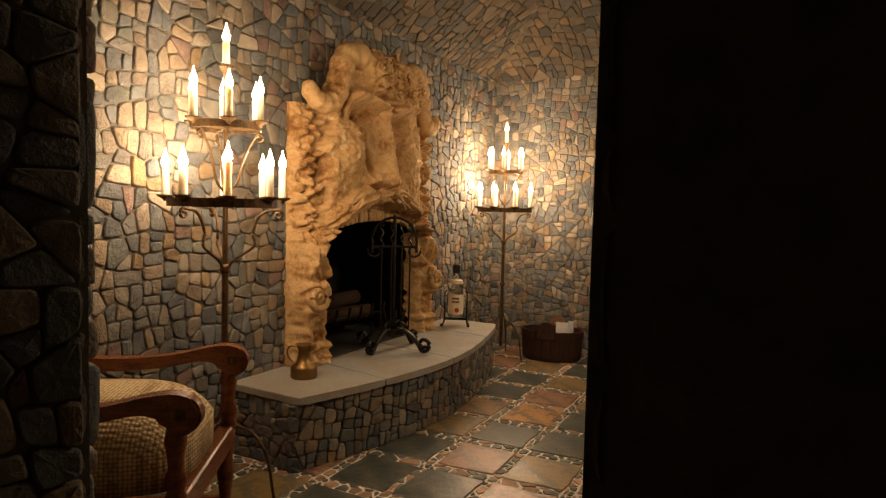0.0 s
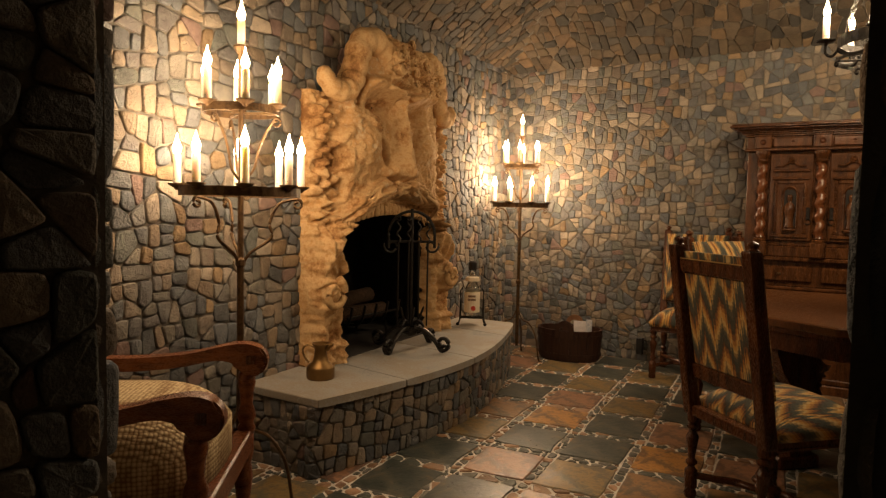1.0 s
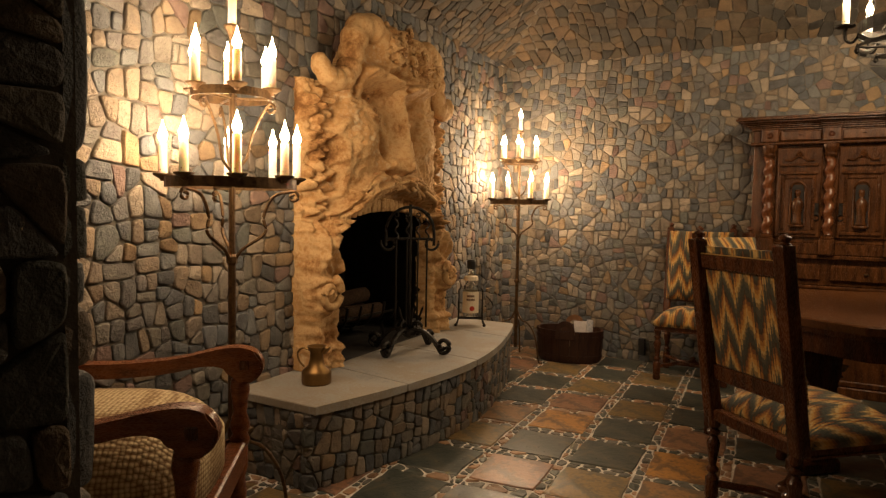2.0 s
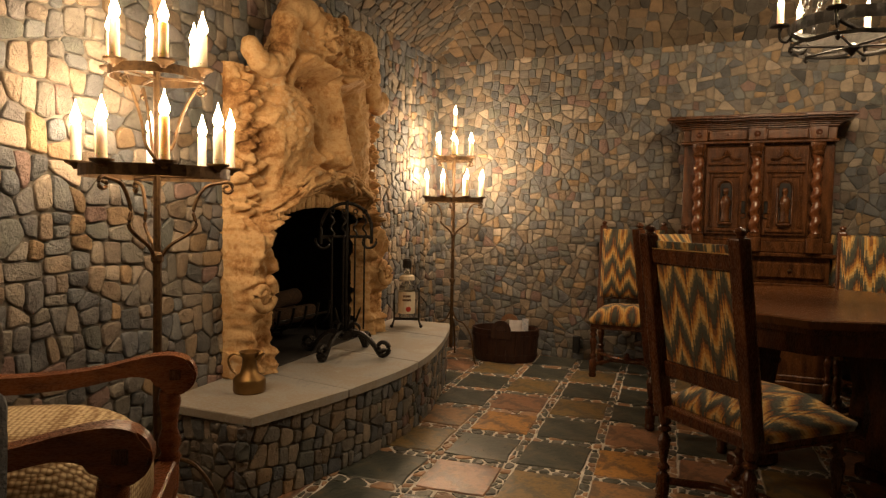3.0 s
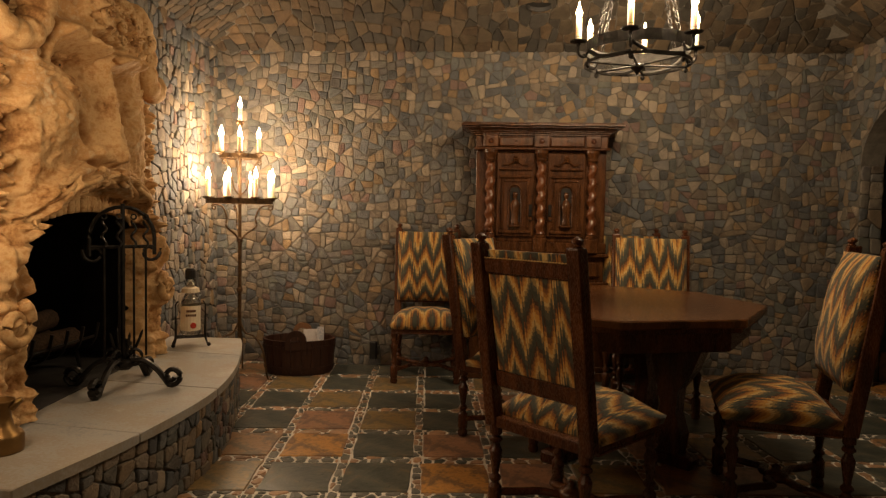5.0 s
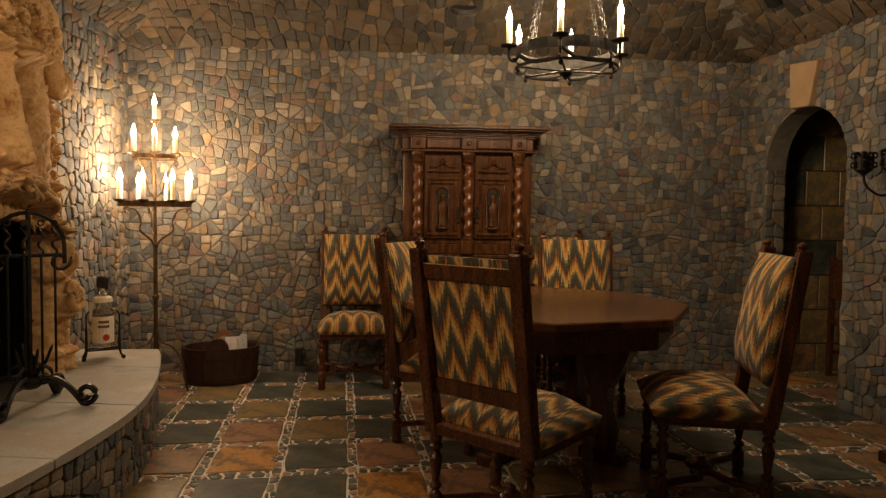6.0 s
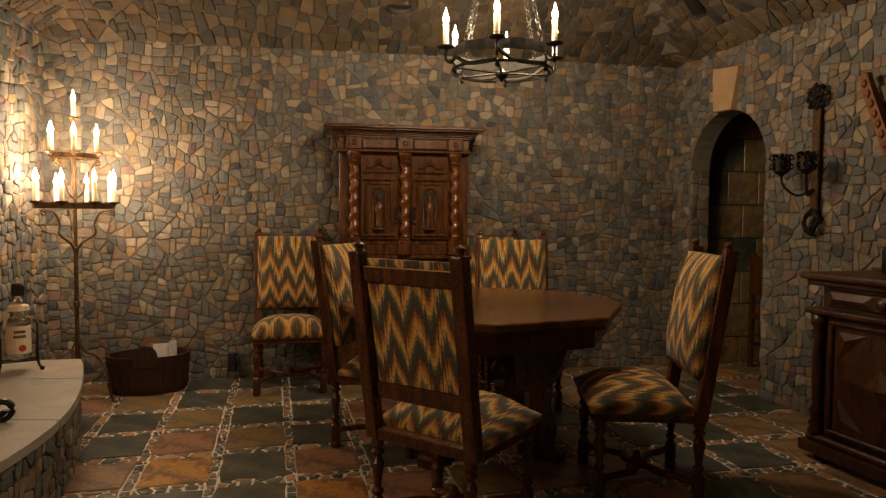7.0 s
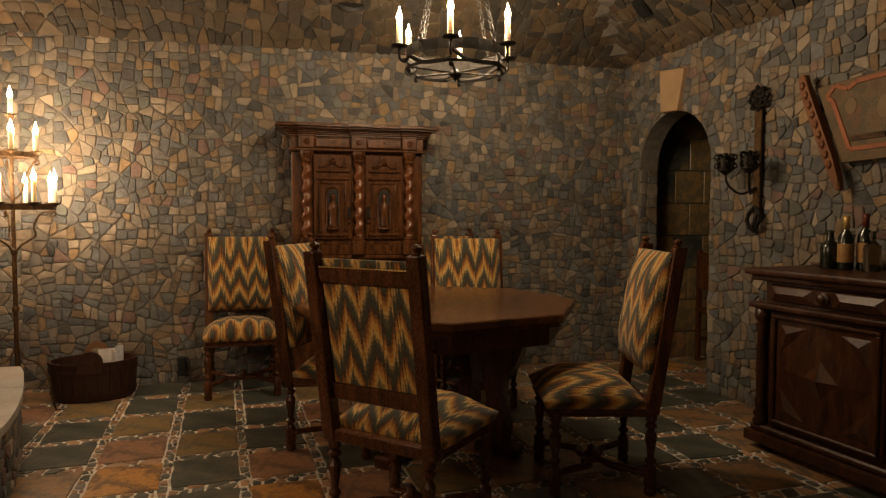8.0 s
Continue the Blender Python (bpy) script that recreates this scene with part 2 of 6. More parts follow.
def tweed_material():
    m, nt, p = nodes_of("honeycomb_tweed")
    co = nt.nodes.new("ShaderNodeTexCoord")
    vo = add(nt, "ShaderNodeTexVoronoi", Scale=84.0)
    vo.inputs["Randomness"].default_value = 0.25
    nt.links.new(co.outputs["Object"], vo.inputs["Vector"])
    nt.links.new(ramp_node(nt, vo.outputs["Distance"], [(0.66, 0.54, 0.32), (0.56, 0.44, 0.25), (0.22, 0.13, 0.05), (0.15, 0.08, 0.03)]), p.inputs["Base Color"])
    p.inputs["Roughness"].default_value = 0.9
    b = add(nt, "ShaderNodeBump", Strength=0.8, Distance=0.006)
    b.invert = True
    nt.links.new(vo.outputs["Distance"], b.inputs["Height"])
    nt.links.new(b.outputs[0], p.inputs["Normal"])
    return m


tweed = tweed_material()


# ---- shape helpers ----
def bm_from(verts, faces):
    bm = bmesh.new()
    vs = [bm.verts.new(v) for v in verts]
    for f in faces:
        try:
            bm.faces.new([vs[k] for k in f])
        except ValueError:
            pass
    return bm


def part(name, bm, material, parent, label="", smooth=False):
    me = bpy.data.meshes.new(name)
    bmesh.ops.recalc_face_normals(bm, faces=bm.faces)
    bm.to_mesh(me)
    bm.free()
    me.materials.append(material)
    if smooth:
        me.polygons.foreach_set("use_smooth", [True] * len(me.polygons))
    ob = new(name, me)
    ob.parent = parent
    if label:
        ob["label"] = label
    return ob


def thing(name, label, category, group="", x=0, y=0, z=0, turn=0):
    ob = new(name)
    ob.matrix_basis = pose(x, y, z, 0, 0, turn)
    return tagged(ob, label, category, group)


def box(x0, x1, y0, y1, z0, z1, bevel=0.004, seg=1):
    bm = bmesh.new()
    bmesh.ops.create_cube(bm, size=1, matrix=Matrix.Translation(((x0 + x1) / 2, (y0 + y1) / 2, (z0 + z1) / 2)) @ Matrix.Diagonal((x1 - x0, y1 - y0, z1 - z0, 1)))
    if bevel:
        bmesh.ops.bevel(bm, geom=bm.edges[:], offset=bevel, segments=seg, affect="EDGES", profile=0.6)
    return bm


def lathe(profile, n=14, at=(0, 0, 0), squash=(1, 1), caps=True):
    verts, faces = [], []
    for r, z in profile:
        for k in range(n):
            a = 2 * math.pi * k / n
            verts.append((at[0] + max(r, 1e-4) * math.cos(a) * squash[0], at[1] + max(r, 1e-4) * math.sin(a) * squash[1], at[2] + z))
    for j in range(len(profile) - 1):
        for k in range(n):
            faces.append((j * n + k, j * n + (k + 1) % n, (j + 1) * n + (k + 1) % n, (j + 1) * n + k))
    if caps:
        faces.append(tuple(range(n)))
        faces.append(tuple((len(profile) - 1) * n + k for k in range(n)))
    return bm_from(verts, faces)


def tube(points, r, n=6, flat=1.0, closed=False):
    """A bar swept along points; r is one radius or one for each point."""
    pts = [Vector(p) for p in points]
    verts, faces, m = [], [], len(pts)
    up = Vector((0, 0, 1))
    for j, p in enumerate(pts):
        a = pts[(j - 1) % m] if closed or j else pts[0]
        b = pts[(j + 1) % m] if closed or j < m - 1 else pts[-1]
        d = (b - a).normalized()
        s = d.cross(up)
        if s.length < 0.05:
            s = d.cross(Vector((0.31, 0.95, 0)))
        s.normalize()
        q = s.cross(d)
        rr = r[j] if isinstance(r, (list, tuple)) else r
        for k in range(n):
            t = 2 * math.pi * k / n
            verts.append(p + s * math.cos(t) * rr * flat + q * math.sin(t) * rr)
    for j in range(m if closed else m - 1):
        for k in range(n):
            faces.append((j * n + k, j * n + (k + 1) % n, ((j + 1) % m) * n + (k + 1) % n, ((j + 1) % m) * n + k))
    if not closed:
        faces += [tuple(range(n)), tuple((m - 1) * n + k for k in range(n))]
    return bm_from(verts, faces)


def prism(outline, z0, z1, bevel=0.0):
    """An upright block over a plan outline."""
    n = len(outline)
    verts = [(x, y, z0) for x, y in outline] + [(x, y, z1) for x, y in outline]
    faces = [tuple(range(n)), tuple(range(n, 2 * n))] + [(k, (k + 1) % n, n + (k + 1) % n, n + k) for k in range(n)]
    bm = bm_from(verts, faces)
    if bevel:
        bmesh.ops.bevel(bm, geom=bm.edges[:], offset=bevel, segments=1, affect="EDGES")
    return bm


def spiral(c, r0, r1, turns, start, axis_u, axis_v, n=22):
    """Points of a scroll around c from radius r0 to r1."""
    out = []
    for k in range(n + 1):
        f = k / n
        a = start + f * turns * 2 * math.pi
        r = r0 + (r1 - r0) * f
        out.append(Vector(c) + Vector(axis_u) * (r * math.cos(a)) + Vector(axis_v) * (r * math.sin(a)))
    return out


def smooth_path(pts, n=5):
    """Catmull-Rom through the points."""
    P = [Vector(p) for p in pts]
    out = []
    for k in range(len(P) - 1):
        a, b, c, d = P[max(k - 1, 0)], P[k], P[k + 1], P[min(k + 2, len(P) - 1)]
        for j in range(n):
            t = j / n
            out.append(0.5 * ((2 * b) + (c - a) * t + (2 * a - 5 * b + 4 * c - d) * t * t + (3 * b - a - 3 * c + d) * t ** 3))
    out.append(P[-1])
    return out


# ---- rubble stonework ----
def clip(poly, nx, ny, c):
    out = []
    for k in range(len(poly)):
        a, b = poly[k], poly[(k + 1) % len(poly)]
        da, db = nx * a[0] + ny * a[1] - c, nx * b[0] + ny * b[1] - c
        if da <= 0:
            out.append(a)
        if da * db < 0:
            t = da / (da - db)
            out.append((a[0] + (b[0] - a[0]) * t, a[1] + (b[1] - a[1]) * t))
    return out


def spread(poly):
    """The area of a polygon."""
    return abs(sum(poly[k][0] * poly[(k + 1) % len(poly)][1] - poly[(k + 1) % len(poly)][0] * poly[k][1] for k in range(len(poly)))) / 2


def girth(poly):
    """Perimeter squared over area: low for compact pieces."""
    if len(poly) < 3:
        return 1e6
    return sum(math.hypot(poly[k][0] - poly[k - 1][0], poly[k][1] - poly[k - 1][1]) for k in range(len(poly))) ** 2 / max(spread(poly), 1e-9) + (12 if len(poly) == 3 else 0)


def rubble(w, h, pitch, seed, aspect=1.2, jitter=0.42, thin=0.16, split=0.75):
    """Irregular cells that fill a w x h sheet."""
    rng = random.Random(seed)
    unit = pitch
    if split < 2:
        pitch *= 2.6
    px, py = pitch * aspect, pitch / aspect
    pts = []
    rows, cols = int(h / py) + 3, int(w / px) + 3
    for j in range(-1, rows):
        for k in range(-1, cols):
            if rng.random() < thin:
                continue
            pts.append(((k + 0.5 * (j % 2) + rng.uniform(-jitter, jitter)) * px, (j + 0.3 + rng.uniform(-jitter, jitter)) * py))
    P = np.array(pts)
    W = np.array([rng.uniform(0, 0.22 * pitch * pitch) for _ in pts])
    cells = []
    for i, (x, y) in enumerate(pts):
        if not (-pitch < x < w + pitch and -pitch < y < h + pitch):
            continue
        d = (P[:, 0] - x) ** 2 + (P[:, 1] - y) ** 2
        near = np.argsort(d)[1:15]
        s = pitch * 2.5
        poly = [(max(0, x - s), max(0, y - s)), (min(w, x + s), max(0, y - s)), (min(w, x + s), min(h, y + s)), (max(0, x - s), min(h, y + s))]
        if poly[0][0] >= poly[1][0] or poly[0][1] >= poly[2][1]:
            continue
        for q in near:
            ax, ay = P[q]
            nx, ny = ax - x, ay - y
            poly = clip(poly, nx, ny, (ax * ax + ay * ay - x * x - y * y - W[q] + W[i]) / 2)
            if len(poly) < 3:
                break
        if len(poly) >= 3:
            area = spread(poly)
            if area < 0.08 * unit * unit:
                continue
            # break the larger cells across, as masons fit smaller stones
            pieces, todo = [], [poly]
            while todo:
                q = todo.pop()
                if len(q) < 3:
                    continue
                if spread(q) < rng.uniform(0.75, 1.45) * split * unit * unit:
                    pieces.append(q)
                    continue
                xs, ys = [v[0] for v in q], [v[1] for v in q]
                best, pair = 1e9, None
                for _ in range(4):
                    wide = (max(xs) - min(xs)) > (max(ys) - min(ys)) * rng.uniform(0.8, 1.3)
                    a = (0 if wide else math.pi / 2) + rng.gauss(0, 0.16)
                    nx, ny = math.cos(a), math.sin(a)
                    c = nx * sum(xs) / len(q) + ny * sum(ys) / len(q) + rng.uniform(-0.22, 0.22) * unit
                    halves = [clip(q, nx, ny, c), clip(q, -nx, -ny, -c)]
                    worst = max(girth(h) for h in halves)
                    if worst < best:
                        best, pair = worst, halves
                todo += pair
            cells += [q for q in pieces if len(q) >= 3]
    return cells


def stone_shape(poly, place, rng, gap, rise, base=-0.015, rounds=2):
    """One stone: worn corners, a domed shoulder and a slightly tilted, uneven face."""
    n = len(poly)
    cx, cy = sum(p[0] for p in poly) / n, sum(p[1] for p in poly) / n
    size = sum(math.hypot(p[0] - cx, p[1] - cy) for p in poly) / n
    k0 = max(0.6, 1 - gap / max(size, 1e-3))
    ring = []
    for k in range(n):
        a, b = poly[k], poly[(k + 1) % n]
        if math.hypot(a[0] - b[0], a[1] - b[1]) < 0.35 * size:
            m = ((a[0] + b[0]) / 2, (a[1] + b[1]) / 2)
            if not ring or math.hypot(ring[-1][0] - m[0], ring[-1][1] - m[1]) > 0.2 * size:
                ring.append(m)
        elif not ring or math.hypot(ring[-1][0] - a[0], ring[-1][1] - a[1]) > 0.3 * size:
            ring.append(a)
    if len(ring) < 3:
        ring = list(poly)
    for r in range(rounds):
        cut = rng.uniform(0.09, 0.20) if r == 0 else 0.25
        soft = []
        for k in range(len(ring)):
            a, b = ring[k], ring[(k + 1) % len(ring)]
            soft += [(a[0] + (b[0] - a[0]) * cut, a[1] + (b[1] - a[1]) * cut), (b[0] + (a[0] - b[0]) * cut, b[1] + (a[1] - b[1]) * cut)]
        ring = soft
    m = len(ring)
    h = rise * rng.uniform(0.6, 1.2)
    tx, ty = rng.uniform(-0.07, 0.07), rng.uniform(-0.07, 0.07)
    inset = min(0.0055, size * 0.14) / max(size, 1e-3)
    wave = [rng.uniform(-0.012, 0.012) for _ in range(m)]
    verts = []
    for s, d, tilt in ((k0, base, 0), (k0, h * 0.45, 0.4), (k0 - 0.45 * inset, h * 0.86, 0.8), (k0 - 1.6 * inset, h, 1.0)):
        for (x, y), e in zip(ring, wave):
            dx, dy = (x - cx) * (s + e), (y - cy) * (s + e)
            verts.append(place(cx + dx, cy + dy, d + tilt * (tx * dx + ty * dy) + (rng.uniform(-0.0016, 0.0016) if tilt else 0)))
    verts.append(place(cx, cy, h + rng.uniform(0.0, 0.004)))
    faces = []
    for r in range(3):
        for k in range(m):
            faces.append((r * m + k, r * m + (k + 1) % m, (r + 1) * m + (k + 1) % m, (r + 1) * m + k))
    for k in range(m):
        faces.append((3 * m + k, 3 * m + (k + 1) % m, 4 * m))
    return verts, faces


def raw_mesh(name, verts, faces, material, parent, flip=False, smooth=False):
    me = bpy.data.meshes.new(name)
    me.from_pydata(verts, [], [tuple(reversed(f)) for f in faces] if flip else faces)
    me.materials.append(material)
    if smooth:
        # rounded shoulders, hewn faces
        me.polygons.foreach_set("use_smooth", [len(f) == 4 for f in faces])
    ob = new(name, me)
    ob.parent = parent
    return ob


def stonework(owner, polys, place, seed, gap=0.0026, rise=0.022, singles=0, centre=None, material=None, flip=False):
    """Stones over a surface: those about `centre` single pieces, the others one mesh."""
    rng = random.Random(seed)
    mats = material or stone_mat
    order = list(range(len(polys)))
    if centre and singles:
        order.sort(key=lambda i: math.hypot(sum(p[0] for p in polys[i]) / len(polys[i]) - centre[0], sum(p[1] for p in polys[i]) / len(polys[i]) - centre[1]))
    vv, ff = [], []
    for rank, i in enumerate(order):
        v, f = stone_shape(polys[i], place, rng, gap, rise)
        if rank < singles:
            raw_mesh("stone", v, f, mats, owner, flip, True)
        else:
            o = len(vv)
            vv += v
            ff += [tuple(o + k for k in q) for q in f]
    if vv:
        rest = raw_mesh("stone_field", vv, ff, mats, owner, flip, True)
        tagged(rest, kind="stuff")


# ---- the room: plan lines ----
def left_x(y):
    return -0.27 - 0.08 * y


def right_x(y):
    return 4.57 - 0.10 * y


FRONT, SPRING = -5.0, 2.48
Z = Vector((0, 0, 1))


def wall_frame(a, b, inward):
    """Origin, unit run and inward normal of a wall from plan point a to b."""
    A, B = Vector((*a, 0)), Vector((*b, 0))
    U = (B - A).normalized()
    N = Vector((*inward, 0))
    N = (N - U * N.dot(U)).normalized()
    return A, U, N, (B - A).length


def structure(name, bm, material, label, category):
    ob = part(name, bm, material, None)
    return tagged(ob, label, category, kind="structure")


def slab(A, U, N, u0, u1, z0, z1, thick=0.3, depth=0.0):
    """A block of wall behind its face."""
    q = [A + U * u0 + N * depth, A + U * u1 + N * depth, A + U * u1 - N * thick, A + U * u0 - N * thick]
    return prism([(p.x, p.y) for p in q], z0, z1)


def join(bms):
    out = bmesh.new()
    for bm in bms:
        me = bpy.data.meshes.new("t")
        bm.to_mesh(me)
        bm.free()
        out.from_mesh(me)
        bpy.data.meshes.remove(me)
    return out


# left wall with the firebox opening
LA, LU, LN, LL = wall_frame((left_x(-5.3), -5.3), (left_x(0), 0), (1, 0))


def left_u(y):
    return (y + 5.3) / LU.y


BOX0, BOX1, BOXTOP = left_u(-2.92), left_u(-1.47), 1.28
wall_left = structure("wall_left", join([slab(LA, LU, LN, -0.3, BOX0, -0.1, 2.7), slab(LA, LU, LN, BOX1, LL + 0.3, -0.1, 2.7), slab(LA, LU, LN, BOX0, BOX1, BOXTOP, 2.7)]),
                      dark_joint, "rubble stone wall of grey, tan and brown stones", "wall")
# back wall
BA, BU, BN, BL = wall_frame((left_x(0), 0), (right_x(0), 0), (0, -1))
wall_back = structure("wall_back", slab(BA, BU, BN, -0.3, BL + 0.3, -0.1, 2.7), dark_joint, "rubble stone wall behind the carved cabinet", "wall")
# right wall with the arched doorway
RA, RU, RN, RL = wall_frame((right_x(0), 0), (right_x(-5.3), -5.3), (-1, 0))
ARCH0, ARCH1, ARCHZ, ARCHT = 0.235, 1.06, 1.62, 0.17
ARC, ARCR = (ARCH0 + ARCH1) / 2, (ARCH1 - ARCH0) / 2


def arch_wall():
    """The wall with its round-headed opening cut through."""
    t = ARCHT
    rows = [(ARC - ARCR * math.cos(math.pi * k / 16), ARCHZ + ARCR * math.sin(math.pi * k / 16)) for k in range(17)]
    verts, faces = [], []
    for u, z in rows:
        for zz in (z, 2.7):
            for d in (0, t):
                verts.append(RA + RU * u + Z * zz - RN * d)
    for k in range(16):
        o, q = 4 * k, 4 * k + 4
        faces += [(o, o + 2, q + 2, q), (o + 1, q + 1, q + 3, o + 3), (o, q, q + 1, o + 1), (o + 2, o + 3, q + 3, q + 2)]
    return join([bm_from(verts, faces), slab(RA, RU, RN, -0.3, ARCH0, -0.1, 2.7, t), slab(RA, RU, RN, ARCH1, RL + 0.3, -0.1, 2.7, t)])


wall_right = structure("wall_right", arch_wall(), dark_joint, "rubble stone wall with a round-headed doorway", "wall")
# front wall either side of the opening where the camera comes in
JAMB_L, JAMB_R = 1.50, 2.488
wall_front_left = structure("wall_front_left", prism([(left_x(-5.0) - 0.1, -5.0), (JAMB_L, -5.0), (JAMB_L - 0.14, -5.45), (left_x(-5.0) - 0.1, -5.45)], -0.1, 3.3), dark_joint,
                            "thick stone wall beside the entrance, unlit", "wall")
wall_front_right = structure("wall_front_right", prism([(JAMB_R + 0.14, -4.98), (right_x(-5.0) + 0.1, -4.98), (right_x(-5.0) + 0.1, -5.14), (JAMB_R, -5.14)], -0.1, 3.3), dark_joint,
                             "dark unlit stone wall beside the entrance", "wall")
# unseen walls, added behind the camera to keep the hall dark
added_hall_wall = structure("wall_hall", join([prism([(-0.6, -7.4), (6.2, -7.4), (6.2, -7.6), (-0.6, -7.6)], -0.1, 3.3), prism([(-0.6, -7.4), (-0.6, -5.45), (-0.8, -5.45), (-0.8, -7.4)], -0.1, 3.3),
                                         prism([(6.2, -7.6), (6.2, -5.0), (6.4, -5.0), (6.4, -7.6)], -0.1, 3.3)]), dark_joint, "unseen plain wall added round the hall to keep it dark", "wall")


# ceiling: a coved vault, its stones in one mesh
def vault_z(x, y):
    d = min(x - left_x(y), right_x(y) - x, -y)
    return SPRING + 0.72 * math.sin(math.pi / 2 * min(max(d / 1.5, 0.0), 1.0))


def build_ceiling():
    polys = rubble(5.7, 5.3, 0.092, 77, aspect=1.2, jitter=0.32, thin=0.08, split=1.15)

    def place(u, v, d):
        x, y = u - 0.5, -v
        x = min(max(x, left_x(y) - 0.02), right_x(y) + 0.02)
        return (x, y, vault_z(x, y) - d * 0.9)

    rng = random.Random(5)
    vv, ff = [], []
    for p in polys:
        v, f = stone_shape(p, place, rng, 0.004, 0.014, rounds=1)
        o = len(vv)
        vv += v
        ff += [tuple(o + k for k in q) for q in f]
    n = 40
    o = len(vv)
    for j in range(n + 1):
        for k in range(n + 1):
            x, y = -0.6 + 6.0 * k / n, 0.05 - 5.5 * j / n
            vv.append((x, y, vault_z(min(max(x, left_x(y)), right_x(y)), min(y, 0)) + 0.004))
    back = len(ff)
    for j in range(n):
        for k in range(n):
            ff.append((o + j * (n + 1) + k, o + j * (n + 1) + k + 1, o + (j + 1) * (n + 1) + k + 1, o + (j + 1) * (n + 1) + k))
    ob = raw_mesh("ceiling", vv, ff, dimmed_vault_mat, None)
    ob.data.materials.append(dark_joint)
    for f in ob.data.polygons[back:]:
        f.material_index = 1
    tagged(ob, "low coved vault of brown rubble stones, dimness put into their colour", "ceiling", kind="structure")


build_ceiling()
# unseen slab, added to close the room and hall overhead
structure("roof", box(-1.2, 6.8, -7.8, 0.6, 3.3, 3.5, 0), dark_joint, "unseen plain slab added above the vault and hall", "ceiling")

# floor: mortar bed; tiles and pebbles are laid last
floor = structure("floor", box(-1.2, 8.4, -7.8, 0.6, -0.2, -0.0015, 0), mortar, "slate tile floor with pebble-filled joints in pale mortar", "floor")

# firebox behind the carved surround
P = lambda u, d: LA + LU * u + LN * d
firebox_parts = []
for u0, u1, d0, d1, z0, z1 in ((BOX0 - 0.1, BOX1 + 0.1, -0.75, -0.65, 0.3, 1.4), (BOX0 - 0.1, BOX0, -0.65, -0.02, 0.3, 1.4), (BOX1, BOX1 + 0.1, -0.65, -0.02, 0.3, 1.4), (BOX0, BOX1, -0.65, -0.02, 1.28, 1.4),
                               (BOX0, BOX1, -0.65, 0.12, 0.30, 0.374)):
    q = [P(u0, d0), P(u1, d0), P(u1, d1), P(u0, d1)]
    firebox_parts.append(prism([(p.x, p.y) for p in q], z0, z1))
structure("firebox", join(firebox_parts), soot_and_shade, "sooty black firebox behind the carved mouth", "fireplace")

# passage behind the arch, tiled dark, with a far wall
pb = structure("wall_passage", join([box(6.2, 6.4, -2.2, 0.5, -0.1, 2.7, 0), box(4.76, 6.4, -0.01, 0.5, -0.1, 2.7, 0), box(4.97, 6.4, -2.3, -2.15, -0.1, 2.7, 0), box(4.6, 6.4, -2.3, 0.5, 2.6, 2.7, 0)]), dark_joint,
               "dark passage wall seen through the arch", "wall")

# ---- the carved fireplace surround ----
def bump2(y, z, cy, cz, sy, sz, ang=0.0):
    c, s = math.cos(ang), math.sin(ang)
    a, b = (y - cy) * c + (z - cz) * s, -(y - cy) * s + (z - cz) * c
    return math.exp(-(a / sy) ** 2 - (b / sz) ** 2)


FACE = -2.20
OPEN, SIDE = 0.51, 0.78


def mouth_z(a):
    return 1.085 + 0.115 * math.sqrt(max(0.0, 1 - (a / 0.54) ** 2)) if a < 0.54 else 0.0


def ease(t):
    t = min(1.0, max(0.0, t))
    return t * t * (3 - 2 * t)


def rosette(a, z, ca, cz, r):
    """A carved flower: six petals round a button."""
    d, q = math.hypot(a - ca, z - cz), math.atan2(z - cz, a - ca)
    if d > r * 1.15:
        return 0.0
    petal = abs(math.sin(3 * q))
    lim = r * (0.72 + 0.4 * petal)
    h = 0.042 * ease((lim - d) / (0.25 * r)) * (0.55 + 0.45 * petal)
    return h - 0.020 * math.exp(-((d - 0.34 * r) / (0.12 * r)) ** 2) + 0.022 * math.exp(-(d / (0.24 * r)) ** 2)


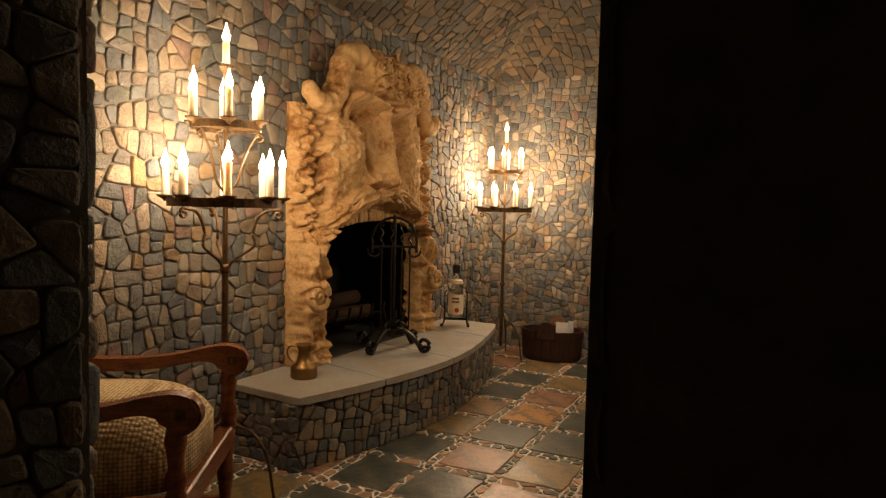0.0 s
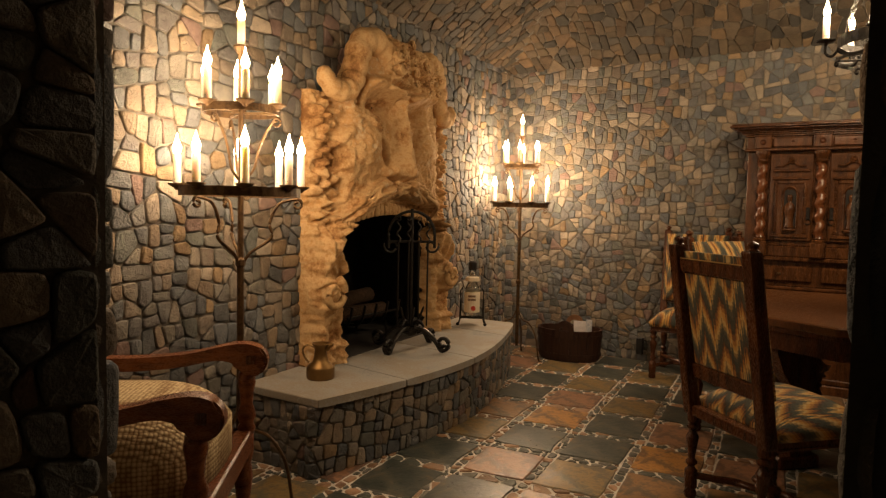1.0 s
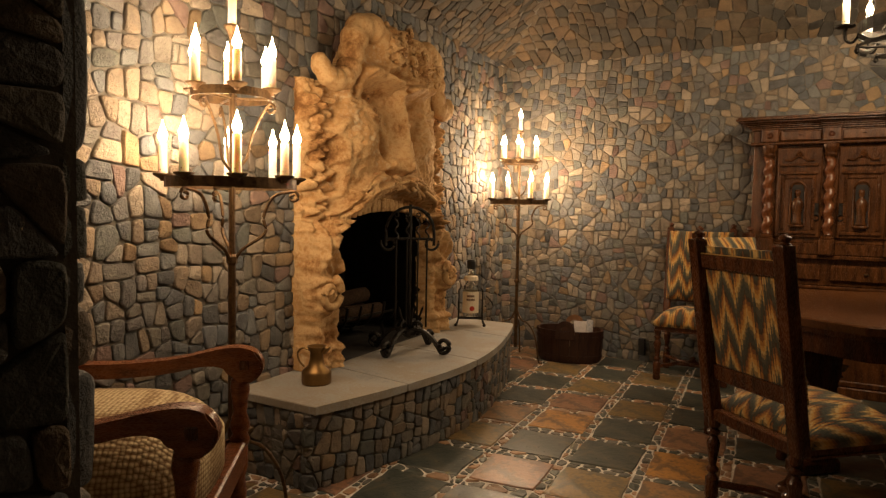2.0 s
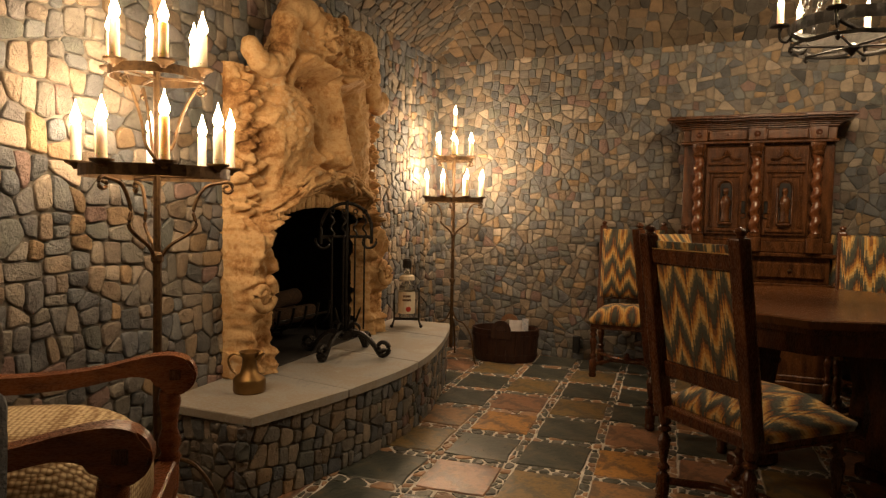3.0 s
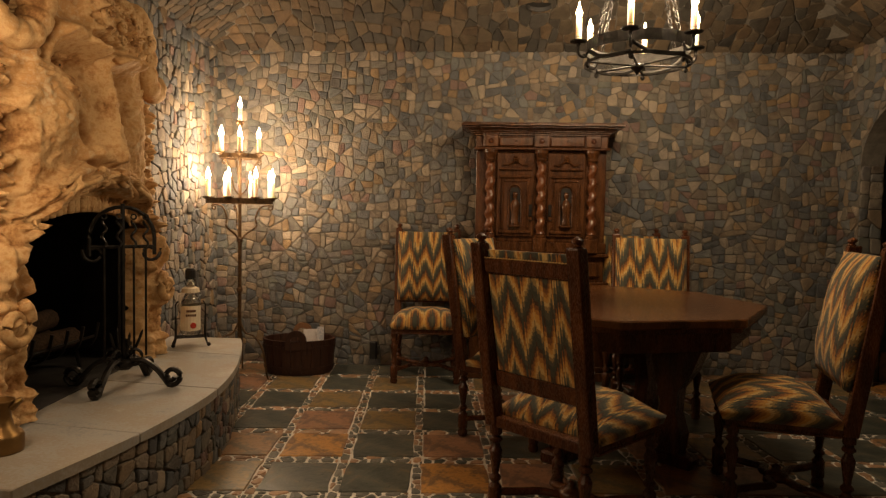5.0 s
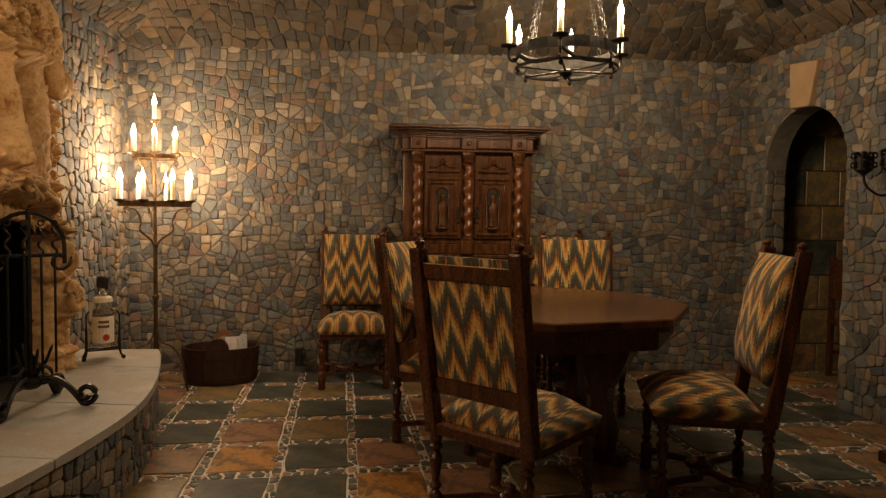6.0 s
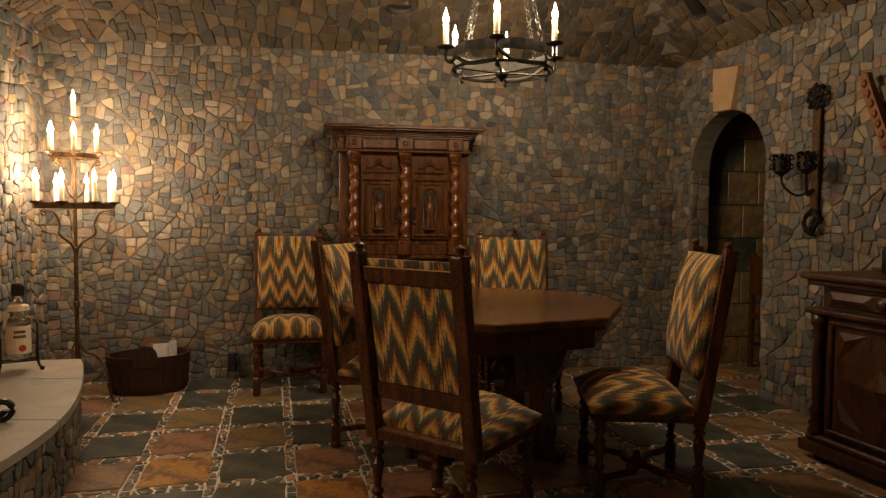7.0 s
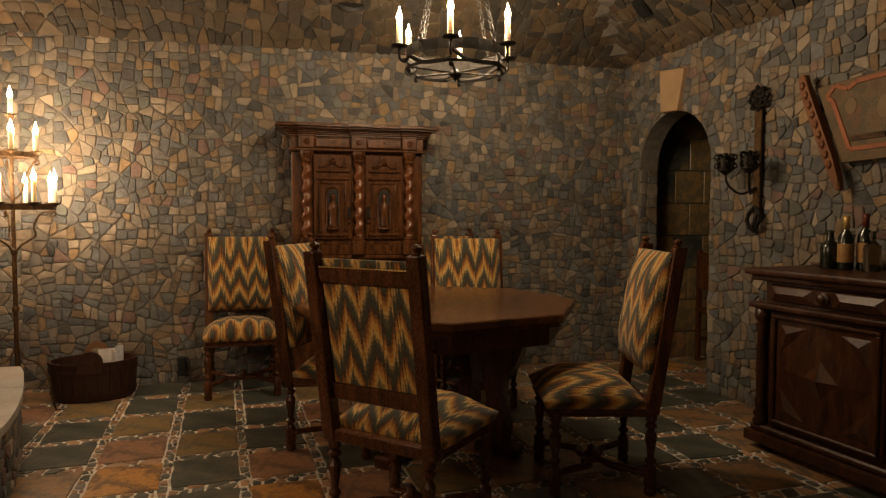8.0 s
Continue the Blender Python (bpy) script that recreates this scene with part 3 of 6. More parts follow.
def face_height(y, z):
    """How far the carving stands out from the wall; 0 where there is none."""
    w = y - FACE
    a = abs(w)
    wob = 0.012 * noise.noise(Vector((z * 7, 3.1 if w < 0 else 8.4, 0)))
    if z < 1.10:
        rim = SIDE
        edge = min(a - OPEN, rim - a)
    elif z < 1.80 + (0.05 if a > 0.47 else 0.0):
        edge = min(SIDE - a, (z - mouth_z(a)) if a < 0.54 else 9)
    else:
        top = 2.265 + 0.02 * noise.noise(Vector((w * 9, 1.0, 0))) - 2.9 * max(0, a - 0.15) ** 2
        edge = min(0.47 + wob - a, top - z)
    if edge <= 0:
        return 0.0
    h = 0.018 + 0.117 * math.sin(math.pi / 2 * min(1, edge / (0.065 + wob)))
    if z > 1.08:
        h -= 0.065 * ease((a - 0.52 - 0.022 * math.sin(z * 17) - 0.04 * noise.noise(Vector((y * 5, z * 9, 6)))) / 0.09) * ease((z - 1.08) / 0.08) * min(1, edge / 0.05)
    n1 = Vector((y * 8, z * 8, 2.0))
    if z > 1.06:
        border = a
        a = abs(w + 0.05)
        # the head swells a little inside its border of flowers
        dome = ease((0.60 - a) / 0.14) * ease((z - 1.18) / 0.16)
        h += 0.040 * dome * ease((2.34 - z) / 0.25)
        h += 0.075 * bump2(a, z, 0.325, 1.595, 0.125, 0.145)                    # cheek
        h += 0.030 * bump2(a, z, 0.26, 1.745, 0.095, 0.022, 0.35)               # bags under the eye
        h += 0.026 * bump2(a, z, 0.28, 1.702, 0.10, 0.016, 0.50)
        h -= 0.085 * bump2(a, z, 0.175, 1.58, 0.024, 0.15, -0.30)               # fold beside the nose
        # nose: bridge widening to a heavy tip with wings
        t = min(1.0, max(0.0, (1.90 - z) / 0.45))
        drop = ease((z - 1.39) / 0.035)
        h += (0.070 + 0.085 * t ** 1.4) * math.exp(-(a / (0.036 + 0.056 * t)) ** 2) * drop * ease((1.96 - z) / 0.06)
        h += 0.085 * bump2(a, z, 0.130, 1.452, 0.052, 0.046) * drop
        h -= 0.085 * bump2(a, z, 0.080, 1.388, 0.05, 0.018)
        h += 0.022 * bump2(a, z, 0.0, 1.905, 0.05, 0.012) + 0.020 * bump2(a, z, 0.0, 1.865, 0.04, 0.010)
        # heavy wrinkled brows over deep sockets, the eyes well inside
        h -= 0.155 * bump2(a, z, 0.195, 1.812, 0.110, 0.044)
        ridge = 1.895 + 0.30 * (a - 0.06) - 0.95 * max(0.0, a - 0.19) ** 1.6
        fur = 0.5 + 0.5 * math.sin(70 * (z - ridge) + 18 * a + 2 * noise.noise(Vector((a * 16, z * 16, 3))))
        h += (0.090 + 0.045 * fur) * math.exp(-((z - ridge) / 0.036) ** 2) * ease((a - 0.035) / 0.05) * ease((0.42 - a) / 0.10)
        h += 0.012 * bump2(a, z, 0.365, 1.84, 0.030, 0.050)
        h += 0.080 * bump2(a, z, 0.200, 1.812, 0.044, 0.026)
        h += 0.032 * bump2(a, z, 0.200, 1.848, 0.066, 0.009, -0.10) + 0.028 * bump2(a, z, 0.200, 1.787, 0.066, 0.009, 0.15)
        for q in range(5):
            h -= 0.018 * bump2(a, z, 0.400, 1.815 - 0.026 * q, 0.055, 0.006, 0.6 - 0.25 * q)
        # moustache: two rolls that start under the nose and sweep down to the pillars
        t = (a - 0.04) / 0.54
        if -0.1 < t < 1.05:
            mid = 1.352 - 0.045 * t - 0.175 * t * t
            half = 0.056 + 0.026 * math.sin(math.pi * min(1, max(0, t)))
            across = (z - mid) / half
            if abs(across) < 1.1:
                roll = max(0, 1 - across * across)
                h += 0.095 * roll ** 0.6
                h += 0.020 * math.sin(across * 9 + a * 34 + 3.5 * noise.noise(Vector((a * 12, z * 12, 4)))) * min(1, 2 * roll)
                h += 0.026 * roll * noise.noise(Vector((a * 22, z * 22, 1)))
        # teeth under the lip
        if border < 0.50:
            m = mouth_z(border)
            if z < m + 0.07:
                h = 0.105 + 0.040 * abs(math.sin(border * 42 + 0.5)) ** 0.6 - 0.25 * max(0, m + 0.012 - z)
        # border of flowers and foliage
        if border > 0.52:
            f = ease((border - 0.52) / 0.06)
            h += f * (0.016 * noise.noise(Vector((border * 20, z * 20, 7))) + 0.012 * noise.noise(Vector((w * 44, z * 44, 2))) - 0.018)
            for cz, r in ((1.345, 0.098), (1.535, 0.085), (1.715, 0.092), (1.20, 0.06)):
                h += 1.6 * rosette(border, z, 0.675, cz, r)
            for cz in (1.26, 1.44, 1.62, 1.77):
                h += 0.045 * bump2(border, z, 0.575, cz, 0.026, 0.045, 0.6)
        # matted curls over the forehead
        if z > 1.95:
            f = ease((z - 1.95) / 0.04) * ease((0.40 - abs(w - 0.10)) / 0.10)
            c1 = Vector((w * 17, z * 17, 5))
            c2 = c1 + Vector((noise.noise(c1), noise.noise(c1 + Vector((9, 0, 0))), 0)) * 1.1
            h += f * (0.120 * (0.45 - abs(noise.noise(c2))) + 0.055 * (0.45 - abs(noise.noise(c2 * 2.3))) + 0.02)
        # smooth furrowed brow on the other side
        h += 0.050 * bump2(w, z, -0.19, 2.08, 0.10, 0.085)
        a = border
    if z < 1.14 and a > OPEN - 0.03:
        # pillars: twisted drapery, a scroll like an open shell, a stepped socle
        u = (a - OPEN) / (SIDE - OPEN)
        if z > 0.84:
            k = ease((z - 0.84) / 0.04)
            h += k * (0.070 * (0.5 + 0.5 * math.sin(6.5 * u + 24 * (z - 0.84))) * ease((1 - u) * 5) * ease(u * 6) + 0.012 * math.sin(a * 120 + z * 30))
        d = math.hypot(a - 0.70, z - 0.76)
        if d < 0.125:
            h += 0.085 * ease((0.125 - d) / 0.07) - 0.045 * math.exp(-((d - 0.055) / 0.018) ** 2)
        if z < 0.70:
            h += 0.022 * math.exp(-((z - 0.665) / 0.016) ** 2) + 0.022 * math.sin(u * 9.4 + 0.5) * ease((0.68 - z) / 0.04)
            h += 0.006 * math.sin(z * 95 + 2 * math.sin(a * 40))
        if z < 0.50:
            h += 0.030 * ease((0.50 - z) / 0.012) + 0.018 * math.exp(-((z - 0.47) / 0.012) ** 2)
        if z < 0.415:
            h += 0.014
    h += 0.014 * noise.noise(n1) - 0.024 * abs(noise.noise(n1 * 2.1)) - 0.014 * abs(noise.noise(n1 * 5.3)) + 0.005 * noise.noise(n1 * 13) + 0.008
    return max(h, 0.018)


def fireplace():
    root = thing("fireplace_surround", "carved sandstone fireplace surround with a horned bearded mask and open mouth", "fireplace")
    y0, y1, z0, z1, step = FACE - 0.86, FACE + 0.86, 0.372, 2.30, 0.0075
    ny, nz = int((y1 - y0) / step), int((z1 - z0) / step)
    H = [[face_height(y0 + k * step, z0 + j * step) for k in range(ny + 1)] for j in range(nz + 1)]
    verts, faces, idx = [], [], {}

    def vert(j, k, back):
        key = (j, k, back)
        if key not in idx:
            y, z = y0 + k * step, z0 + j * step
            idx[key] = len(verts)
            out = max(H[j][k], 0.018)
            if back == 1:
                out = -0.03
                a = abs(y - FACE)
                if a < 0.60 and z < 1.25:
                    # the mouth and the pillars splay outwards behind the carving
                    out = 0.04
                    if z < 1.10:
                        y += math.copysign(0.19, y - FACE)
                    z += 0.05 if z > 1.06 else 0.0
            else:
                # the flanks are as rough as the front
                q = Vector((out * 30, z * 26, 5.0 + y))
                y += (0.010 * noise.noise(q) + 0.006 * noise.noise(q * 2.3)) * ease((out - 0.03) / 0.04)
            verts.append((left_x(y) + out, y, z))
        return idx[key]

    full = lambda j, k: 0 <= j < nz and 0 <= k < ny and min(H[j][k], H[j][k + 1], H[j + 1][k], H[j + 1][k + 1]) > 0
    for j in range(nz):
        for k in range(ny):
            if not full(j, k):
                continue
            faces.append((vert(j, k, 0), vert(j, k + 1, 0), vert(j + 1, k + 1, 0), vert(j + 1, k, 0)))
            for dj, dk, p, q in ((-1, 0, (j, k), (j, k + 1)), (1, 0, (j + 1, k + 1), (j + 1, k)), (0, -1, (j + 1, k), (j, k)), (0, 1, (j, k + 1), (j + 1, k + 1))):
                if not full(j + dj, k + dk):
                    faces.append((vert(*p, 2), vert(*q, 2), vert(*q, 1), vert(*p, 1)))
    groups = {"mask": [], "left_pillar": [], "right_pillar": []}
    for f in faces:
        c = verts[f[0]]
        groups["mask" if c[2] > 1.12 else "left_pillar" if c[1] < FACE else "right_pillar"].append(f)
    for key, fs in groups.items():
        used = sorted({k for f in fs for k in f})
        local = {k: n for n, k in enumerate(used)}
        ob = raw_mesh("mask" if key == "mask" else "pillar", [verts[k] for k in used], [tuple(local[k] for k in f) for f in fs], carved, root)
        ob.data.polygons.foreach_set("use_smooth", [True] * len(fs))


def on_face(w, z, out=0.0):
    y = FACE + w
    return Vector((left_x(y) + max(face_height(y, z), 0.10) + out, y, z))


def carve_details():
    """Undercut pieces over the mask: horns, eyes, brow and moustache locks, curls and teeth."""
    root = bpy.data.objects["fireplace_surround"]
    rng = random.Random(91)
    for sd in (-1, 1):
        path = [(0.20, 2.10, 0.17), (0.31, 2.17, 0.17), (0.42, 2.15, 0.16), (0.475, 2.05, 0.16), (0.50, 1.945, 0.16), (0.56, 1.870, 0.16), (0.645, 1.855, 0.15), (0.715, 1.895, 0.14), (0.738, 1.965, 0.13)]
        pts = smooth_path([Vector((left_x(FACE + sd * a) + d, FACE + sd * a, z)) for a, z, d in path], 8)
        n = len(pts)
        rad = []
        for k in range(n):
            f = k / (n - 1)
            r = 0.084 - 0.042 * f
            r *= 0.90 + 0.20 * abs(math.sin(k * 0.52)) ** 0.6 + 0.05 * noise.noise(Vector((k * 0.7, sd, 0)))
            rad.append(r * (1 if f < 0.90 else max(0.12, math.sqrt(max(0.0, 1 - ((f - 0.90) / 0.10) ** 2)))))
        part("horn", tube(pts, rad, 16), carved, root, "ridged curling horn", smooth=True)
        c = on_face(sd * 0.20 - 0.05, 1.815, -0.006)
        e = part("eye", lathe([(0.002, -0.032), (0.020, -0.025), (0.031, -0.008), (0.031, 0.008), (0.020, 0.025), (0.002, 0.032)], 14, c), carved, root, smooth=True)
        part("pupil", lathe([(0.002, -0.005), (0.005, -0.003), (0.005, 0.003), (0.002, 0.005)], 8, c + Vector((0.0275, -0.010, 0.0))), charred, e)
        # locks of the moustache, half sunk, with a curl at the nose
        for k in range(7):
            o = 0.019 * (k - 3)
            sh = rng.uniform(-0.03, 0.03)
            st = smooth_path([on_face(sd * (a + sh) - 0.05, 1.352 - 0.045 * t - 0.175 * t * t + o * m + rng.uniform(-0.006, 0.006), -0.008) for t, a, m in ((0.06, 0.085, 0.7), (0.24, 0.175, 1.2), (0.45, 0.29, 1.35), (0.68, 0.41, 1.2), (0.92, 0.535, 0.8))], 5)
            part("moustache_lock", tube(st, [0.004 + 0.009 * math.sin(math.pi * (0.1 + 0.85 * j / 20)) for j in range(21)], 7), carved, root, smooth=True)
        cc = on_face(sd * 0.10 - 0.05, 1.340, -0.004)
        part("moustache_curl", tube(spiral(cc, 0.040, 0.010, 1.2, 1.0, (0, sd, 0), (0, 0, 1), 18), [0.017 - 0.006 * j / 18 for j in range(19)], 8), carved, root, smooth=True)
        cc = on_face(sd * 0.70, 0.765, -0.012)
        part("scroll", tube(spiral(cc, 0.085, 0.016, 1.4, 2.0, (0, sd, 0), (0, 0, 1), 26), [0.026 - 0.012 * j / 26 for j in range(27)], 9), carved, root, smooth=True)
    for k in range(46):
        a, z = rng.uniform(-0.26, 0.40), rng.uniform(1.97, 2.24)
        if z > 2.25 - 2.9 * max(0, abs(a) - 0.15) ** 2:
            continue
        r = rng.uniform(0.018, 0.036)
        turn = rng.choice((1.2, -1.2))
        part("curl", tube(spiral(on_face(a, z, -0.004), r, 0.006, turn, rng.uniform(0, 6), (0, 1, 0), (0, 0, 1), 14), [0.012 - 0.005 * j / 14 for j in range(15)], 6), carved, root, smooth=True)
    for k in range(19):
        a = -0.46 + 0.92 * k / 18
        p = Vector((left_x(FACE + a) + 0.130, FACE + a, mouth_z(abs(a)) + 0.012))
        tall = rng.uniform(0.042, 0.054)
        part("tooth", box(p.x - 0.05, p.x + rng.uniform(0.004, 0.016), p.y - 0.022, p.y + 0.022, p.z - 0.024, p.z + tall, 0.012, 2), carved, root, smooth=True)


fireplace()
carve_details()

# ---- the raised hearth ----
HEARTH_Z = 0.37
FRONT_CURVE = [(0.50, -3.40), (0.565, -3.12), (0.62, -2.80), (0.648, -2.45), (0.635, -2.15), (0.575, -1.82), (0.48, -1.48), (0.37, -1.15), (0.29, -0.96)]


def hearth():
    root = thing("hearth", "raised curved hearth of rubble stone under bluestone slabs", "hearth")
    curve = [(p.x, p.y) for p in smooth_path([(x, y, 0) for x, y in FRONT_CURVE], 5)]
    inner = [(x - 0.035, y) for x, y in curve]
    outline = inner + [(left_x(-1.0) + 0.01, -0.99), (left_x(-3.37) + 0.01, -3.36)]
    part("core", prism(outline, 0.0, HEARTH_Z - 0.036), dark_joint, root)
    # slabs, split across the run
    cuts = [0, 9, 19, 30, len(curve) - 1]
    for a, b in zip(cuts, cuts[1:]):
        seg = curve[a:b + 1]
        ya, yb = seg[0][1], seg[-1][1]
        sk = 0.10 if a else 0.0
        sb = 0.10 if b < len(curve) - 1 else 0.0
        ol = [(x, y + (0.002 if i == 0 else -0.002 if i == len(seg) - 1 else 0)) for i, (x, y) in enumerate(seg)]
        ol += [(left_x(yb + sb) + 0.012, yb + sb - 0.003), (left_x(ya + sk) + 0.012, ya + sk + 0.003)]
        part("slab", prism(ol, HEARTH_Z - 0.038, HEARTH_Z, 0.004), hearth_mat, root)
    # stones along the curved face
    pts = [Vector((x, y, 0)) for x, y in [(left_x(-3.37), -3.37), (0.30, -3.385)] + inner + [(left_x(-0.99), -0.985)]]
    pts[1] = Vector((0.27, -3.372, 0))
    lens = [0.0]
    for p, q in zip(pts, pts[1:]):
        lens.append(lens[-1] + (q - p).length)

    def place(u, v, d):
        k = 0
        while k < len(lens) - 2 and lens[k + 1] < u:
            k += 1
        f = (u - lens[k]) / max(lens[k + 1] - lens[k], 1e-6)
        p = pts[k].lerp(pts[k + 1], f)
        t = (pts[k + 1] - pts[k]).normalized()
        nrm = Vector((t.y, -t.x, 0))
        return p + nrm * d + Z * v

    polys = rubble(lens[-1], HEARTH_Z - 0.04, 0.085, 31, aspect=0.92)
    stonework(root, polys, place, 32, gap=0.003, rise=0.016, singles=200, centre=(1.3, 0.2))


hearth()


# ---- candelabra ----
def candle(parent, x, y, z, h, lean=0.0, tip=0.0):
    c = part("candle", lathe([(0.015, 0), (0.0158, 0.01), (0.0148, h * 0.5), (0.0152, h - 0.006), (0.012, h)], 8, (x, y, z)), wax, parent, smooth=True)
    part("flame", lathe([(0.008, 0), (0.015, 0.012), (0.0165, 0.024), (0.0105, 0.042), (0.0045, 0.060), (0.001, 0.078)], 8, (x, y, z + h)), flame_mat, c, smooth=True)


def drip_cup(parent, x, y, z, mat):
    part("drip_cup", lathe([(0.008, -0.02), (0.012, -0.012), (0.034, 0.0), (0.036, 0.006), (0.03, 0.004), (0.014, 0.002), (0.015, 0.022), (0.013, 0.022)], 10, (x, y, z)), mat, parent)


def band(r, z, tall, mat, name, parent, n=32):
    """A flat iron hoop standing on edge."""
    return part(name, lathe([(r, z), (r + 0.004, z), (r + 0.004, z + tall), (r, z + tall), (r, z)], n, caps=False), mat, parent)


def candelabrum(x, y, turn):
    root = thing("floor_candelabrum", "tall wrought iron floor candelabrum with three tiers of lit candles", "candelabrum", "floor candelabra", x, y, 0, turn)
    part("post", lathe([(0.012, 0.10), (0.016, 0.12), (0.014, 0.62), (0.022, 0.63), (0.022, 0.65), (0.014, 0.66), (0.014, 0.98), (0.02, 0.99), (0.02, 1.01), (0.012, 1.02), (0.011, 1.80), (0.014, 1.82), (0.03, 1.845), (0.03, 1.852), (0.014, 1.855)], 8), bronze, root)
    for k in range(3):
        a = math.radians(120 * k + 20)
        d = Vector((math.cos(a), math.sin(a), 0))
        leg = smooth_path([Z * 0.40 + d * 0.01, Z * 0.33 + d * 0.05, Z * 0.30 + d * 0.13, Z * 0.20 + d * 0.20, Z * 0.02 + d * 0.235, Z * 0.006 + d * 0.27], 5)
        part("leg", tube(leg, 0.0065), bronze, root)
    band(0.228, 1.262, 0.036, bronze, "lower_ring", root)
    band(0.142, 1.585, 0.030, bronze, "upper_ring", root)
    for k in range(3):
        a = math.radians(120 * k + 35)
        d = Vector((math.cos(a), math.sin(a), 0))
        part("ring_bar", tube([Z * 1.27, Z * 1.27 + d * 0.228], 0.006), bronze, root)
        part("ring_bar", tube([Z * 1.59, Z * 1.59 + d * 0.142], 0.005), bronze, root)
        s = smooth_path([Z * 1.0 + d * 0.012, Z * 1.04 + d * 0.04, Z * 1.10 + d * 0.12, Z * 1.16 + d * 0.115, Z * 1.235 + d * 0.15, Z * 1.255 + d * 0.215], 5)
        s += spiral(Z * 1.235 + d * 0.222, 0.022, 0.006, 1.1, 1.7, -d, Z, 12)
        part("scroll", tube(s, 0.0065), bronze, root)
        s = smooth_path([Z * 1.33 + d * 0.012, Z * 1.37 + d * 0.05, Z * 1.45 + d * 0.07, Z * 1.52 + d * 0.10, Z * 1.575 + d * 0.135], 5)
        s += spiral(Z * 1.555 + d * 0.138, 0.02, 0.006, 1.1, 1.6, -d, Z, 12)
        part("scroll", tube(s, 0.0055), bronze, root)
    rng = random.Random(int(turn) + 3)
    for k in range(8):
        a = 2 * math.pi * (k + 0.15) / 8
        cx, cy = 0.235 * math.cos(a), 0.235 * math.sin(a)
        drip_cup(root, cx, cy, 1.302, bronze)
        candle(root, cx, cy, 1.306, 0.125 + rng.uniform(-0.012, 0.015))
    for k in range(6):
        a = 2 * math.pi * (k + 0.4) / 6
        cx, cy = 0.15 * math.cos(a), 0.15 * math.sin(a)
        drip_cup(root, cx, cy, 1.618, bronze)
        candle(root, cx, cy, 1.622, 0.115 + rng.uniform(-0.012, 0.015))
    candle(root, 0, 0, 1.85, 0.10)


candelabrum(*CAND_A, 0)
candelabrum(*CAND_B, 85)


# ---- chairs with needlework covers ----
def cushion(x0, x1, y0, y1, z0, z1, puff, n=10, taper=0.0):
    """A stuffed pad with a domed top."""
    verts, faces = [], []
    for j in range(n + 1):
        for k in range(n + 1):
            u, v = k / n * 2 - 1, j / n * 2 - 1
            dome = (1 - abs(u) ** 4) * (1 - abs(v) ** 4)
            w = 1 - taper * (v + 1) / 2
            verts.append(((x0 + x1) / 2 + u * w * (x1 - x0) / 2, (y0 + y1) / 2 + v * (y1 - y0) / 2, z1 - puff * (1 - dome)))
    o = len(verts)
    for j in range(n + 1):
        for k in range(n + 1):
            x, y, _ = verts[j * (n + 1) + k]
            verts.append((x, y, z0))
    s = n + 1
    for j in range(n):
        for k in range(n):
            faces.append((j * s + k, j * s + k + 1, (j + 1) * s + k + 1, (j + 1) * s + k))
            faces.append((o + j * s + k, o + (j + 1) * s + k, o + (j + 1) * s + k + 1, o + j * s + k + 1))
    for k in range(n):
        for a, b in (((0, k), (0, k + 1)), ((n, k + 1), (n, k)), ((k + 1, 0), (k, 0)), ((k, n), (k + 1, n))):
            p, q = a[0] * s + a[1], b[0] * s + b[1]
            faces.append((q, p, o + p, o + q))
    return bm_from(verts, faces)


LEG = [(0.016, 0.0), (0.024, 0.008), (0.028, 0.024), (0.022, 0.042), (0.027, 0.050), (0.027, 0.125), (0.020, 0.132), (0.014, 0.142), (0.025, 0.156), (0.025, 0.164), (0.014, 0.176), (0.017, 0.20), (0.025, 0.255), (0.027, 0.272),
       (0.017, 0.292), (0.014, 0.300), (0.026, 0.312), (0.026, 0.320), (0.016, 0.330), (0.025, 0.342), (0.026, 0.385)]


def lean(bm, y0, z0, rake):
    """Rake the parts above z0 backwards."""
    for v in bm.verts:
        if v.co.z > z0:
            v.co.y += (v.co.z - z0) * rake
    return bm


RAKE = 0.18


